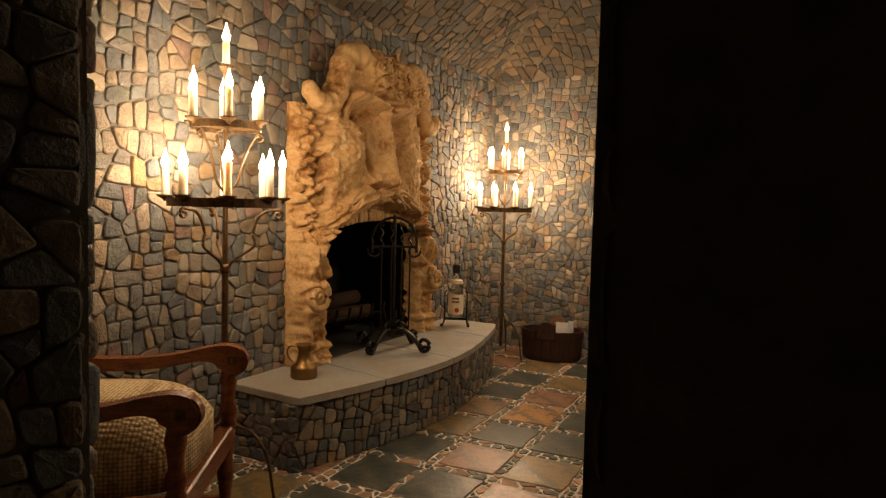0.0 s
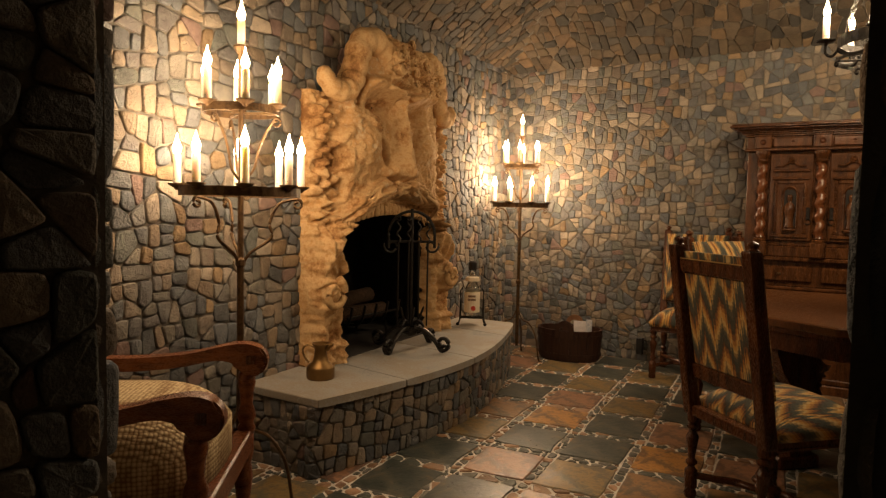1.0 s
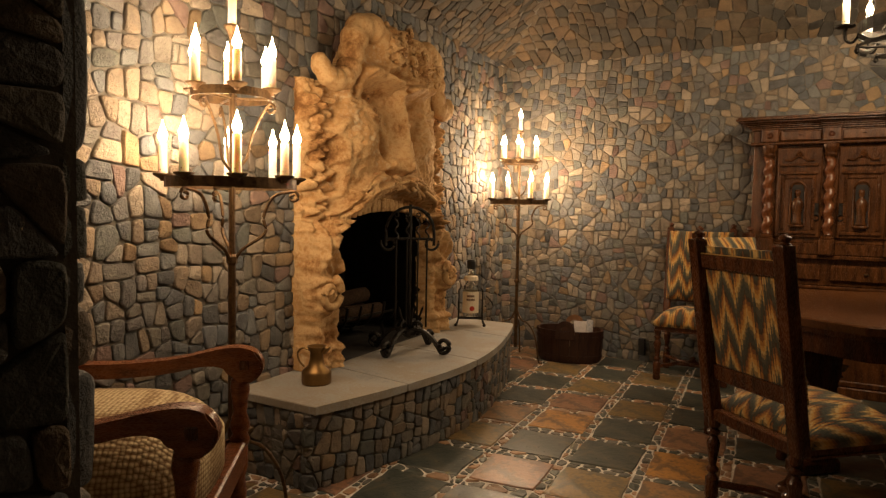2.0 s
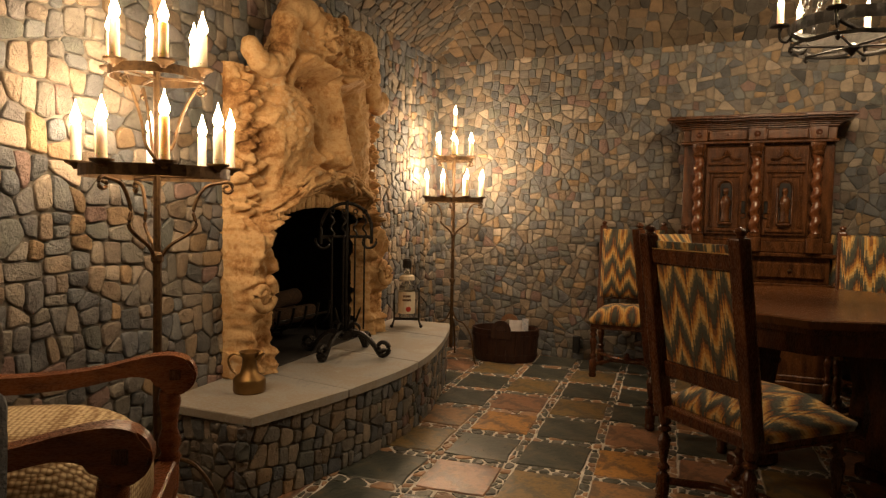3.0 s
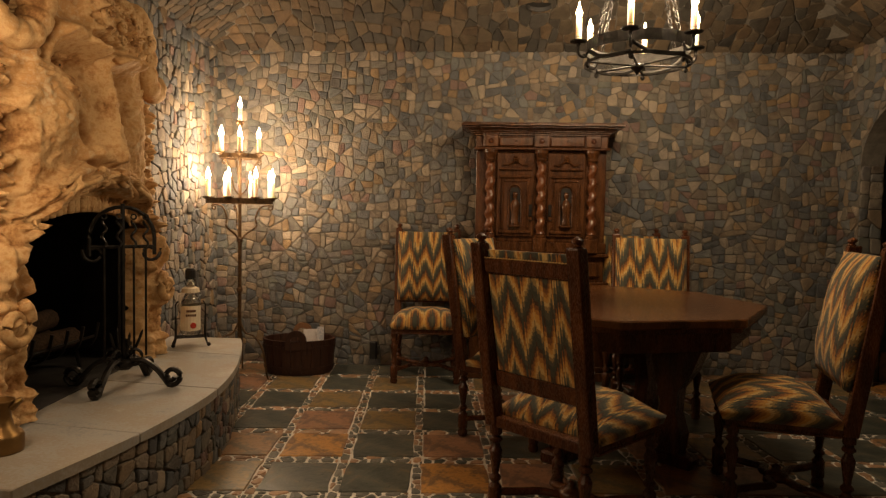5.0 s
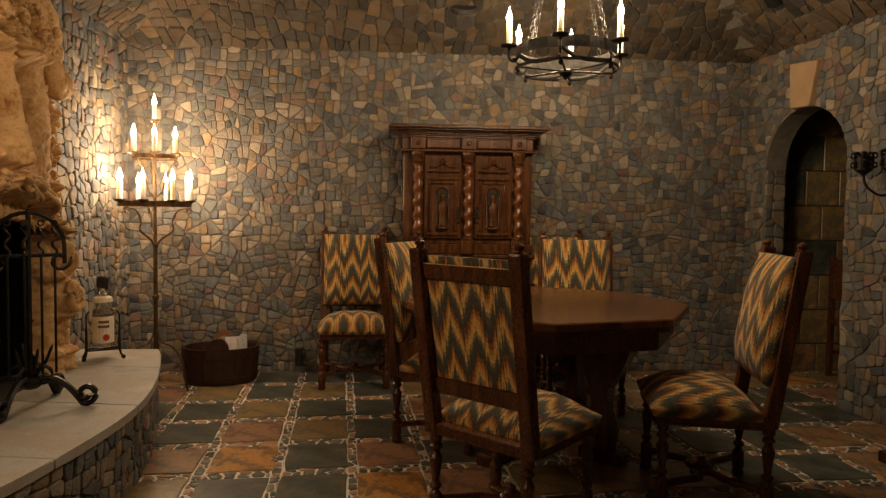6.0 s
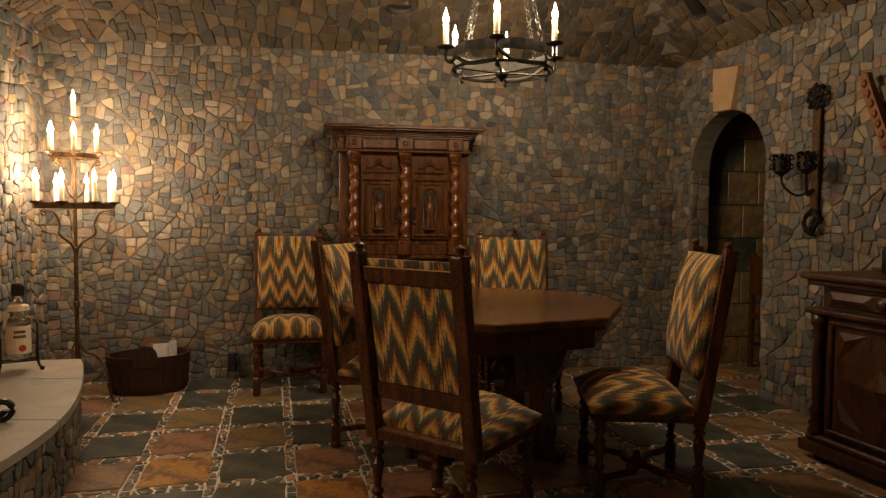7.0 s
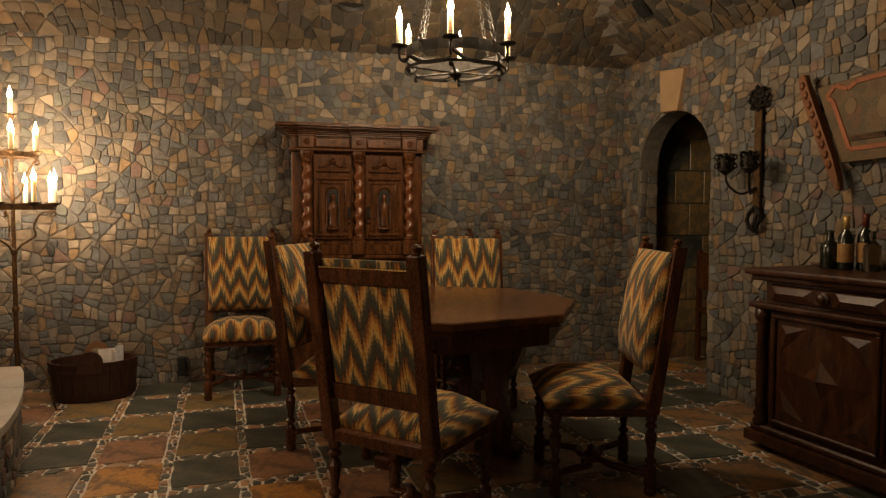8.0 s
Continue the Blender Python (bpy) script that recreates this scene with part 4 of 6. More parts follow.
def needlework_chair(name="dining_chair"):
    """Faces -y; its back stands at +y."""
    root = thing(name, "high-backed dark oak dining chair upholstered in orange and slate zigzag needlework", "chair", "needlework dining chairs")
    W, D, F = 0.226, 0.21, 0.265
    for sx in (-1, 1):
        part("front_leg", lathe(LEG, 12, (sx * (W - 0.002), -F + 0.03, 0)), oak, root, smooth=True)
        bl = lean(join([lathe(LEG, 12, (sx * (W - 0.012), D - 0.022, 0)), box(sx * W - 0.027, sx * W + 0.027, D - 0.052, D + 0.004, 0.37, 1.102, 0.009, 2)]), 0.5, 0.5, RAKE)
        post = part("back_post", bl, oak, root)
        part("finial", lean(lathe([(0.014, 1.098), (0.020, 1.104), (0.012, 1.110), (0.021, 1.120), (0.020, 1.128), (0.010, 1.135), (0.003, 1.139)], 10, (sx * (W - 0.002), D - 0.036, 0)), 0.5, 0.5, RAKE), oak, post, "small carved finial")
    part("seat_frame", box(-W - 0.016, W + 0.016, -F - 0.002, D - 0.004, 0.368, 0.412, 0.008, 2), oak, root)
    part("frame_bead", box(-W - 0.021, W + 0.021, -F - 0.007, D - 0.05, 0.362, 0.373, 0.004, 2), oak, root)
    pad = cushion(-W - 0.024, W + 0.024, -F - 0.014, D - 0.055, 0.398, 0.525, 0.095, 14)
    for v in pad.verts:
        swell = math.sin(math.pi * min(1, max(0, (v.co.z - 0.398) / 0.10)))
        v.co.x *= 1 + 0.035 * swell
        v.co.y -= 0.012 * swell if v.co.y < -F + 0.03 else 0
    part("seat", pad, stitch, root, "plump zigzag needlework seat with nailed edge", smooth=True)
    part("lower_rail", lean(box(-W + 0.026, W - 0.026, D - 0.042, D - 0.008, 0.535, 0.60, 0.006), D, 0.5, RAKE), oak, root)
    part("top_rail", lean(box(-W + 0.026, W - 0.026, D - 0.042, D - 0.006, 0.985, 1.045, 0.008), D, 0.5, RAKE), oak, root)
    back = cushion(-W - 0.004, W + 0.004, 0.0, 0.525, 0.0, 0.085, 0.06, 14)
    for v in back.verts:
        x, y, z = v.co
        v.co = (x, D - 0.035 - z, 0.55 + y)
    part("backrest", lean(back, D, 0.5, RAKE), stitch, root, "zigzag needlework back cushion", smooth=True)
    part("back_panel", lean(box(-W + 0.028, W - 0.028, D - 0.036, D - 0.024, 0.60, 0.985, 0.003), D, 0.5, RAKE), stitch, root)
    # round-headed nails: along the top edge and down the two sides of the cushion
    studs = []
    for k in range(30):
        x = -W + 0.03 + (2 * W - 0.06) * k / 29
        studs.append(lathe([(0.0055, 0), (0.0045, 0.003), (0.001, 0.005)], 6, (x, D - 0.016, 1.044)))
    part("nail_strip", lean(join(studs), D, 0.5, RAKE), gold_foil, root, "row of dull metal upholstery nails")
    for sx in (-1, 1):
        studs = []
        for k in range(26):
            z = 0.57 + 0.49 * k / 25
            studs.append(box(sx * (W + 0.004) - 0.0035, sx * (W + 0.004) + 0.0035, D - 0.060, D - 0.053, z - 0.004, z + 0.004, 0.002))
        part("side_nail_strip", lean(join(studs), D, 0.5, RAKE), brass, root)
    # bowed cross stretcher with a turned boss
    for sx in (-1, 1):
        for sy, yy in ((-1, -F + 0.04), (1, D - 0.035)):
            pth = smooth_path([(sx * (W - 0.012), yy, 0.10), (sx * 0.15, yy * 0.60, 0.10), (sx * 0.11, yy * 0.28, 0.10), (sx * 0.05, yy * 0.20 - 0.02, 0.10), (0, -0.025, 0.10)], 5)
            part("stretcher", tube(pth, 0.015, 8, 1.5), oak, root, smooth=True)
    part("stretcher_boss", lathe([(0.03, 0.082), (0.05, 0.088), (0.05, 0.116), (0.03, 0.122), (0.016, 0.135), (0.02, 0.146), (0.006, 0.156)], 12, (0, -0.025, 0)), oak, root, smooth=True)
    return root


chair = needlework_chair()
# near chair, seen from behind
chair.matrix_basis = pose(2.225, -2.63, 0, 0, 0, 136)
copy_thing(chair, pose(1.468, -0.32, 0, 0, 0, 4))
copy_thing(chair, pose(2.05, -1.55, 0, 0, 0, 62))
copy_thing(chair, pose(3.185, -2.335, 0, 0, 0, -103))
copy_thing(chair, pose(2.98, -0.93, 0, 0, 0, -6))
copy_thing(chair, pose(2.97, -0.36, 0, 0, 0, 0))


# ---- octagonal table ----
def dining_table():
    root = thing("dining_table", "octagonal polished dark mahogany table on carved trestle supports", "table", "", 2.558, -1.678, 0, 0)
    oct8 = lambda r: [(r * math.cos(math.radians(45 * k - 7.5)), r * math.sin(math.radians(45 * k - 7.5))) for k in range(8)]
    part("tabletop", prism(oct8(0.775), 0.735, 0.775, 0.006), table_mat, root)
    part("edge_moulding", prism(oct8(0.755), 0.712, 0.736, 0.004), oak, root)
    part("apron", prism(oct8(0.70), 0.62, 0.713, 0.004), oak, root)
    for k in range(4):
        a = math.radians(45 + 90 * k)
        m = pose(0.36 * math.cos(a), 0.36 * math.sin(a), 0, 0, 0, 45 + 90 * k)
        prof = [(-0.05, 0.06), (0.07, 0.06), (0.085, 0.16), (0.05, 0.26), (0.06, 0.38), (0.13, 0.48), (0.17, 0.58), (0.17, 0.625), (-0.10, 0.625), (-0.07, 0.45), (-0.03, 0.3), (-0.05, 0.18)]
        n = len(prof)
        bm = bm_from([(x, -0.04, z) for x, z in prof] + [(x, 0.04, z) for x, z in prof], [tuple(range(n)), tuple(range(n, 2 * n))] + [(j, (j + 1) % n, n + (j + 1) % n, n + j) for j in range(n)])
        bm.transform(m)
        part("leg", bm, oak, root)
        bm = box(-0.10, 0.14, -0.05, 0.05, 0.0, 0.065, 0.012)
        bm.transform(m)
        part("foot", bm, oak, root)
    for a in (45, 135):
        bm = box(-0.36, 0.36, -0.03, 0.03, 0.11, 0.17, 0.008)
        bm.transform(pose(0, 0, 0, 0, 0, a))
        part("stretcher", bm, oak, root)


dining_table()


# ---- armchair by the entrance ----
def round_plan(bm, cx, rx, ry):
    """Round the corners of a pad in plan and swell its sides at mid height."""
    zs = [v.co.z for v in bm.verts]
    z0, z1 = min(zs), max(zs)
    for v in bm.verts:
        u, w = (v.co.x - cx) / rx, v.co.y / ry
        k = 1 - 0.16 * (abs(u * w) ** 2.5)
        v.co.x, v.co.y = cx + u * rx * k, w * ry * k
    return bm


def armchair():
    root = thing("armchair", "red-brown wooden armchair with scrolled arms and honeycomb tweed seat cushion", "armchair", "", 0.63, -4.44, 0, 37)
    root.scale = (1.06, 1.06, 1.06)
    # local: faces +x
    for sy in (-1, 1):
        yy = sy * 0.31
        outline = [(p.x, p.z) for p in smooth_path([(-0.36, 0, 0.676), (-0.12, 0, 0.656), (0.10, 0, 0.668), (0.24, 0, 0.698), (0.31, 0, 0.704), (0.358, 0, 0.686), (0.376, 0, 0.648), (0.363, 0, 0.612), (0.328, 0, 0.594), (0.292, 0, 0.604),
                                                    (0.272, 0, 0.634), (0.21, 0, 0.648), (0.08, 0, 0.624), (-0.12, 0, 0.612), (-0.36, 0, 0.632)], 4)]
        n = len(outline)
        bm = bm_from([(x, yy - 0.026, z) for x, z in outline] + [(x, yy + 0.026, z) for x, z in outline], [tuple(range(n)), tuple(range(n, 2 * n))] + [(k, (k + 1) % n, n + (k + 1) % n, n + k) for k in range(n)])
        bmesh.ops.bevel(bm, geom=[e for e in bm.edges if abs(e.verts[0].co.y - e.verts[1].co.y) < 1e-5], offset=0.007, segments=2, affect="EDGES")
        arm = part("arm", bm, chestnut, root)
        part("arm_rosette", box(0.308, 0.337, yy - 0.029, yy + 0.029, 0.636, 0.665, 0.003), oak, arm)
        part("arm_post", lathe([(0.026, 0.40), (0.03, 0.42), (0.022, 0.435), (0.031, 0.455), (0.030, 0.47), (0.020, 0.50), (0.024, 0.54), (0.030, 0.572), (0.026, 0.605)], 14, (0.305, yy, 0)), chestnut, root, smooth=True)
        part("front_leg", lathe([(0.02, 0), (0.03, 0.02), (0.022, 0.06), (0.03, 0.10), (0.02, 0.15), (0.032, 0.25), (0.026, 0.30), (0.034, 0.33), (0.034, 0.41)], 10, (0.295, yy, 0)), chestnut, root, smooth=True)
        part("back_leg", lean(box(-0.375, -0.325, yy - 0.025, yy + 0.025, 0, 1.02, 0.006), 0, 9, 0), chestnut, root)
        part("side_rail", box(-0.35, 0.30, yy - 0.022, yy + 0.022, 0.34, 0.41, 0.006), chestnut, root)
        part("side_stretcher", box(-0.35, 0.30, yy - 0.014, yy + 0.014, 0.12, 0.15, 0.006), chestnut, root)
    part("front_rail", box(0.272, 0.325, -0.30, 0.30, 0.335, 0.415, 0.006), chestnut, root)
    part("back_rail", box(-0.365, -0.33, -0.30, 0.30, 0.34, 0.41, 0.006), chestnut, root)
    seat = round_plan(cushion(-0.33, 0.305, -0.272, 0.272, 0.40, 0.632, 0.12, 16), -0.0125, 0.3175, 0.272)
    part("seat_cushion", seat, tweed, root, "plump honeycomb tweed seat cushion", smooth=True)
    back = cushion(-0.285, 0.285, 0, 0.42, 0, 0.09, 0.05)
    for v in back.verts:
        x, y, z = v.co
        v.co = (-0.37 + z, x, 0.57 + y)
    part("back_cushion", back, tweed, root, smooth=True)
    part("crest_rail", box(-0.375, -0.33, -0.29, 0.29, 0.97, 1.03, 0.01), chestnut, root)


armchair()


# ---- carved cabinet on the back wall ----
def twist(x, y, z0, z1, r, turns, n=10, m=46):
    """A barley-twist column."""
    verts, faces = [], []
    for j in range(m + 1):
        f = j / m
        for k in range(n):
            a = 2 * math.pi * k / n
            rr = r * (1 + 0.24 * math.cos(a - f * turns * 2 * math.pi))
            verts.append((x + rr * math.cos(a) , y + rr * math.sin(a), z0 + (z1 - z0) * f))
    for j in range(m):
        for k in range(n):
            faces.append((j * n + k, j * n + (k + 1) % n, (j + 1) * n + (k + 1) % n, (j + 1) * n + k))
    return bm_from(verts, faces)


def statuette(x, y, z, h):
    """A small draped figure as one plain turned shape."""
    s = h / 0.24
    return lathe([(0.034 * s, 0), (0.038 * s, 0.01 * s), (0.030 * s, 0.03 * s), (0.033 * s, 0.09 * s), (0.041 * s, 0.13 * s), (0.039 * s, 0.155 * s), (0.024 * s, 0.178 * s), (0.011 * s, 0.188 * s), (0.018 * s, 0.200 * s), (0.019 * s, 0.215 * s), (0.022 * s, 0.222 * s), (0.016 * s, 0.24 * s)], 12, (x, y, z), (1, 0.75))


STOREYS = ((0.0, 0.0), (0.93, 0.945), (1.05, 1.077), (1.535, 1.612), (1.62, 1.692), (1.75, 1.798), (1.885, 1.885))


def storey(z):
    """Heights of the cabinet's courses, stretched to their true levels."""
    for (a, p), (b, q) in zip(STOREYS, STOREYS[1:]):
        if z <= b:
            return p + (q - p) * (z - a) / (b - a)
    return z


def cabinet():
    root = thing("cabinet", "tall carved walnut cabinet with barley-twist columns and figure niches", "cabinet", "", 2.29, 0, 0, 0)
    F, H = -0.30, 0.475
    part("body", box(-H, H, F + 0.02, -0.035, 1.0, 1.62, 0.004), walnut, root)
    low = part("lower_body", box(-H - 0.03, H + 0.03, F - 0.02, -0.035, 0.10, 0.66, 0.004), walnut, root)
    part("base_moulding", join([box(-H - 0.06, H + 0.06, F - 0.05, -0.035, 0.0, 0.07, 0.008), box(-H - 0.045, H + 0.045, F - 0.035, -0.035, 0.07, 0.11, 0.008)]), walnut, low)
    part("worktop", join([box(-H - 0.06, H + 0.06, F - 0.05, -0.035, 0.66, 0.70, 0.01), box(-H - 0.035, H + 0.035, F - 0.03, -0.035, 0.70, 0.725, 0.008)]), walnut, root)
    for sx in (-1, 1):
        part("drawer", box(sx * 0.235 - 0.21, sx * 0.235 + 0.21, F - 0.005, F + 0.03, 0.755, 0.865, 0.012), walnut, root)
        part("knob", lathe([(0.012, 0), (0.016, 0.008), (0.006, 0.016)], 8, (sx * 0.235, F - 0.01, 0.805)), bronze, root)
    part("plinth", box(-H, H, F + 0.02, -0.035, 0.725, 0.90, 0.004), walnut, root)
    part("plinth_moulding", join([box(-H - 0.03, H + 0.03, F - 0.025, -0.035, 0.90, 0.93, 0.008), box(-H - 0.012, H + 0.012, F - 0.005, -0.035, 0.93, 1.0, 0.006)]), walnut, root)
    # columns on pedestals
    for x in (-0.371, 0.0, 0.371):
        part("pedestal", box(x - 0.05, x + 0.05, F - 0.055, F + 0.03, 0.93, 1.03, 0.008), walnut, root)
        c = part("column", twist(x, F - 0.012, 1.05, 1.535, 0.031, 5.5), twist_mat, root, "glossy barley-twist column", smooth=True)
        part("column_base", lathe([(0.045, 1.03), (0.047, 1.04), (0.036, 1.048), (0.038, 1.056)], 12, (x, F - 0.012, 0)), walnut, c)
        part("capital", lathe([(0.033, 1.53), (0.042, 1.545), (0.036, 1.56), (0.05, 1.60), (0.05, 1.62)], 12, (x, F - 0.012, 0)), walnut, c)
    # doors with niches
    for sx in (-1, 1):
        cx = sx * 0.186
        d = part("door", box(cx - 0.138, cx + 0.138, F - 0.004, F + 0.03, 1.035, 1.60, 0.006), walnut, root)
        fr = []
        for w, z0, z1, p in ((0.105, 1.085, 1.42, 0.014), (0.118, 1.425, 1.442, 0.022), (0.118, 1.475, 1.492, 0.022), (0.118, 1.055, 1.075, 0.018)):
            if z1 - z0 > 0.1:
                fr += [box(cx - w, cx - w + 0.022, F - p, F, z0, z1, 0.004), box(cx + w - 0.022, cx + w, F - p, F, z0, z1, 0.004), box(cx - w + 0.022, cx + w - 0.022, F - p, F, z1 - 0.022, z1, 0.004)]
            else:
                fr.append(box(cx - w, cx + w, F - p, F, z0, z1, 0.005))
        part("niche_frame", join(fr), walnut, d)
        for s2 in (-1, 1):
            beads = [box(cx + s2 * 0.094 - 0.008, cx + s2 * 0.094 + 0.008, F - 0.0135, F - 0.010, 1.09, 1.41, 0.0)]
            for k in range(17):
                z = 1.095 + k * 0.0185
                beads.append(box(cx + s2 * 0.094 - 0.006, cx + s2 * 0.094 + 0.006, F - 0.02, F - 0.012, z, z + 0.011, 0.003))
            part("bead_row", join(beads), walnut, d)
        arch = [(cx + 0.045 * math.cos(math.pi * k / 12), F - 0.012, 1.33 + 0.05 * math.sin(math.pi * k / 12)) for k in range(13)]
        part("niche_arch", tube([(cx + 0.045, F - 0.012, 1.11)] + arch + [(cx - 0.045, F - 0.012, 1.11)], 0.008), walnut, d)
        # flat black plate, no recess: the hollow's shade is put into its colour
        part("niche_hollow", box(cx - 0.036, cx + 0.036, F - 0.007, F, 1.11, 1.36, 0.0), soot_and_shade, d, "flat dark plate put in for the niche's shade")
        part("niche_figure", join([statuette(cx, F - 0.022, 1.115, 0.215), lathe([(0.04, 1.098), (0.045, 1.106), (0.04, 1.115)], 10, (cx, F - 0.018, 0), (1, 0.6))]), walnut, d, smooth=True)
        sw = [(cx + s2 * x, F - 0.012, z) for s2 in (-1,) for x, z in ((0.09, 1.515), (0.05, 1.51), (0.02, 1.53), (0.012, 1.56), (0.0, 1.575))]
        part("crest_carving", join([tube(sw, 0.008), tube([(2 * cx - p[0], p[1], p[2]) for p in sw], 0.008), lathe([(0.02, 1.53), (0.025, 1.545), (0.01, 1.56)], 8, (cx, F - 0.01, 0))]), walnut, d)
        ring = [(sx * 0.072 + 0.02 * math.cos(a), F - 0.012, 1.16 + 0.018 * math.sin(a)) for a in [2 * math.pi * k / 12 for k in range(12)]]
        part("pull_ring", tube(ring, 0.0035, 5, closed=True), iron, d)
        part("lock_plate", box(sx * 0.072 - 0.014, sx * 0.072 + 0.014, F - 0.012, F, 1.17, 1.25, 0.004), iron, d)
        part("frieze_panel", box(cx - 0.125, cx + 0.125, F - 0.024, F + 0.03, 1.655, 1.738, 0.008), walnut, root)
        part("frieze_knob", lathe([(0.010, 0), (0.014, 0.006), (0.004, 0.012)], 8, (cx, F - 0.024, 1.697), (1, 1)), oak, root)
    part("frieze", box(-H - 0.005, H + 0.005, F, -0.035, 1.62, 1.75, 0.004), walnut, root)
    part("frieze_moulding", box(-H - 0.02, H + 0.02, F - 0.035, -0.035, 1.622, 1.645, 0.006), walnut, root)
    for x in (-0.371, 0, 0.371):
        b = part("frieze_block", box(x - 0.055, x + 0.055, F - 0.045, F + 0.02, 1.645, 1.752, 0.006), walnut, root)
        part("boss", lathe([(0.02, 0), (0.016, 0.008), (0.006, 0.014)], 10), oak, b)
        b.children[0].matrix_basis = pose(x, F - 0.045, storey(1.70), 90, 0, 0)
    steps = [(0.018, 1.75, 1.772), (0.032, 1.772, 1.790), (0.045, 1.790, 1.806), (0.060, 1.806, 1.822), (0.088, 1.822, 1.842), (0.112, 1.842, 1.866), (0.100, 1.866, 1.885)]
    cornice = [box(-H - p, H + p, F - p, -0.035, z0, z1, 0.006) for p, z0, z1 in steps]
    for x in (-0.371, 0, 0.371):
        cornice += [box(x - 0.055 - p * 0.3, x + 0.055 + p * 0.3, F - p - 0.022, F, z0 + 0.001, z1 - 0.001, 0.005) for p, z0, z1 in steps[:6]]
    part("cornice", join(cornice), walnut, root, "stepped projecting cornice")
    for ob in root.children_recursive:
        if ob.name.startswith("boss"):
            continue
        for v in ob.data.vertices:
            v.co.z = storey(v.co.z)


cabinet()


# ---- sideboard on the right wall ----
SIDE_TURN = -82.5


def sideboard():
    # local x runs along the front away from the back wall; the wall is at -y... front faces +y before turning
    root = thing("sideboard", "carved dark walnut sideboard with diamond-panelled doors and turned corner columns", "sideboard", "", 4.20, -2.12, 0, SIDE_TURN)
    L, Dp = 1.55, 0.50
    part("body", box(0.05, L - 0.05, 0.03, Dp, 0.12, 0.90, 0.004), dark_walnut, root)
    part("base", join([box(-0.02, L + 0.02, -0.035, Dp, 0.04, 0.10, 0.012, 2), box(0.0, L, -0.012, Dp, 0.10, 0.135, 0.01), box(0.03, L - 0.03, 0.03, Dp, 0.0, 0.05, 0)]), dark_walnut, root)
    part("top", join([box(-0.03, L + 0.03, -0.045, Dp, 0.93, 0.965, 0.012, 2), box(-0.01, L + 0.01, -0.02, Dp, 0.90, 0.932, 0.008)]), dark_walnut, root)
    part("waist_moulding", box(-0.012, L + 0.012, -0.028, Dp, 0.755, 0.785, 0.01, 2), dark_walnut, root)
    for x in (0.045, L / 2, L - 0.045):
        part("corner_column", lathe([(0.036, 0.135), (0.042, 0.15), (0.03, 0.17), (0.04, 0.19), (0.026, 0.215), (0.034, 0.24), (0.034, 0.26), (0.024, 0.28), (0.03, 0.42), (0.026, 0.62), (0.034, 0.66), (0.026, 0.68), (0.04, 0.70), (0.04, 0.755)], 12, (x, 0.018, 0)), dark_walnut, root, smooth=True)
    for x0, x1 in ((0.10, L / 2 - 0.05), (L / 2 + 0.05, L - 0.10)):
        xc, w = (x0 + x1) / 2, (x1 - x0) / 2
        dr = part("drawer", box(x0, x1, 0.005, 0.05, 0.80, 0.885, 0.008), dark_walnut, root)
        for sx in (-1, 1):
            verts = [(xc + sx * 0.06, 0.005, 0.81), (xc + sx * (w - 0.015), 0.005, 0.81), (xc + sx * (w - 0.015), 0.005, 0.875), (xc + sx * 0.06, 0.005, 0.875), (xc + sx * 0.10, -0.014, 0.8425), (xc + sx * (w - 0.05), -0.014, 0.8425)]
            part("faceted_panel", bm_from(verts, [(0, 1, 5, 4), (1, 2, 5), (2, 3, 4, 5), (3, 0, 4), (0, 3, 2, 1)]), dark_walnut, dr)
        kn = part("drawer_knob", lathe([(0.03, 0), (0.034, 0.008), (0.018, 0.014), (0.022, 0.028), (0.008, 0.036)], 10), dark_walnut, dr)
        kn.matrix_basis = pose(xc, 0.005, 0.8425, 90, 0, 0)
        door = part("door", box(x0, x1, 0.008, 0.05, 0.15, 0.745, 0.006), dark_walnut, root)
        fr = [box(x0 + 0.02, x1 - 0.02, -0.008, 0.01, 0.165, 0.185, 0.006), box(x0 + 0.02, x1 - 0.02, -0.008, 0.01, 0.71, 0.73, 0.006), box(x0 + 0.02, x0 + 0.045, -0.008, 0.01, 0.185, 0.71, 0.006), box(x1 - 0.045, x1 - 0.02, -0.008, 0.01, 0.185, 0.71, 0.006)]
        part("door_frame", join(fr), dark_walnut, door)
        z0, zc, z1, hw = 0.21, 0.4475, 0.685, w - 0.07
        for r, dp in ((1.0, -0.012), (0.55, -0.034)):
            vs = [(xc - hw * r, 0.008, zc), (xc, 0.008, zc + (z1 - zc) * r), (xc + hw * r, 0.008, zc), (xc, 0.008, zc - (z1 - zc) * r), (xc, dp, zc)]
            part("diamond", bm_from(vs, [(0, 1, 4), (1, 2, 4), (2, 3, 4), (3, 0, 4), (3, 2, 1, 0)]), dark_walnut, door)
        for sx in (-1, 1):
            for sz in (-1, 1):
                vs = [(xc + sx * hw, 0.008, zc + sz * 0.235), (xc + sx * hw, 0.008, zc + sz * 0.09), (xc + sx * hw * 0.38, 0.008, zc + sz * 0.235), (xc + sx * hw * 0.8, -0.010, zc + sz * 0.195)]
                part("corner_facet", bm_from(vs, [(0, 1, 3), (1, 2, 3), (2, 0, 3), (0, 2, 1)]), dark_walnut, door)
    return root


sb = sideboard()


def on_sideboard(x, y):
    return sb.matrix_basis @ Vector((x, y, 0.965))


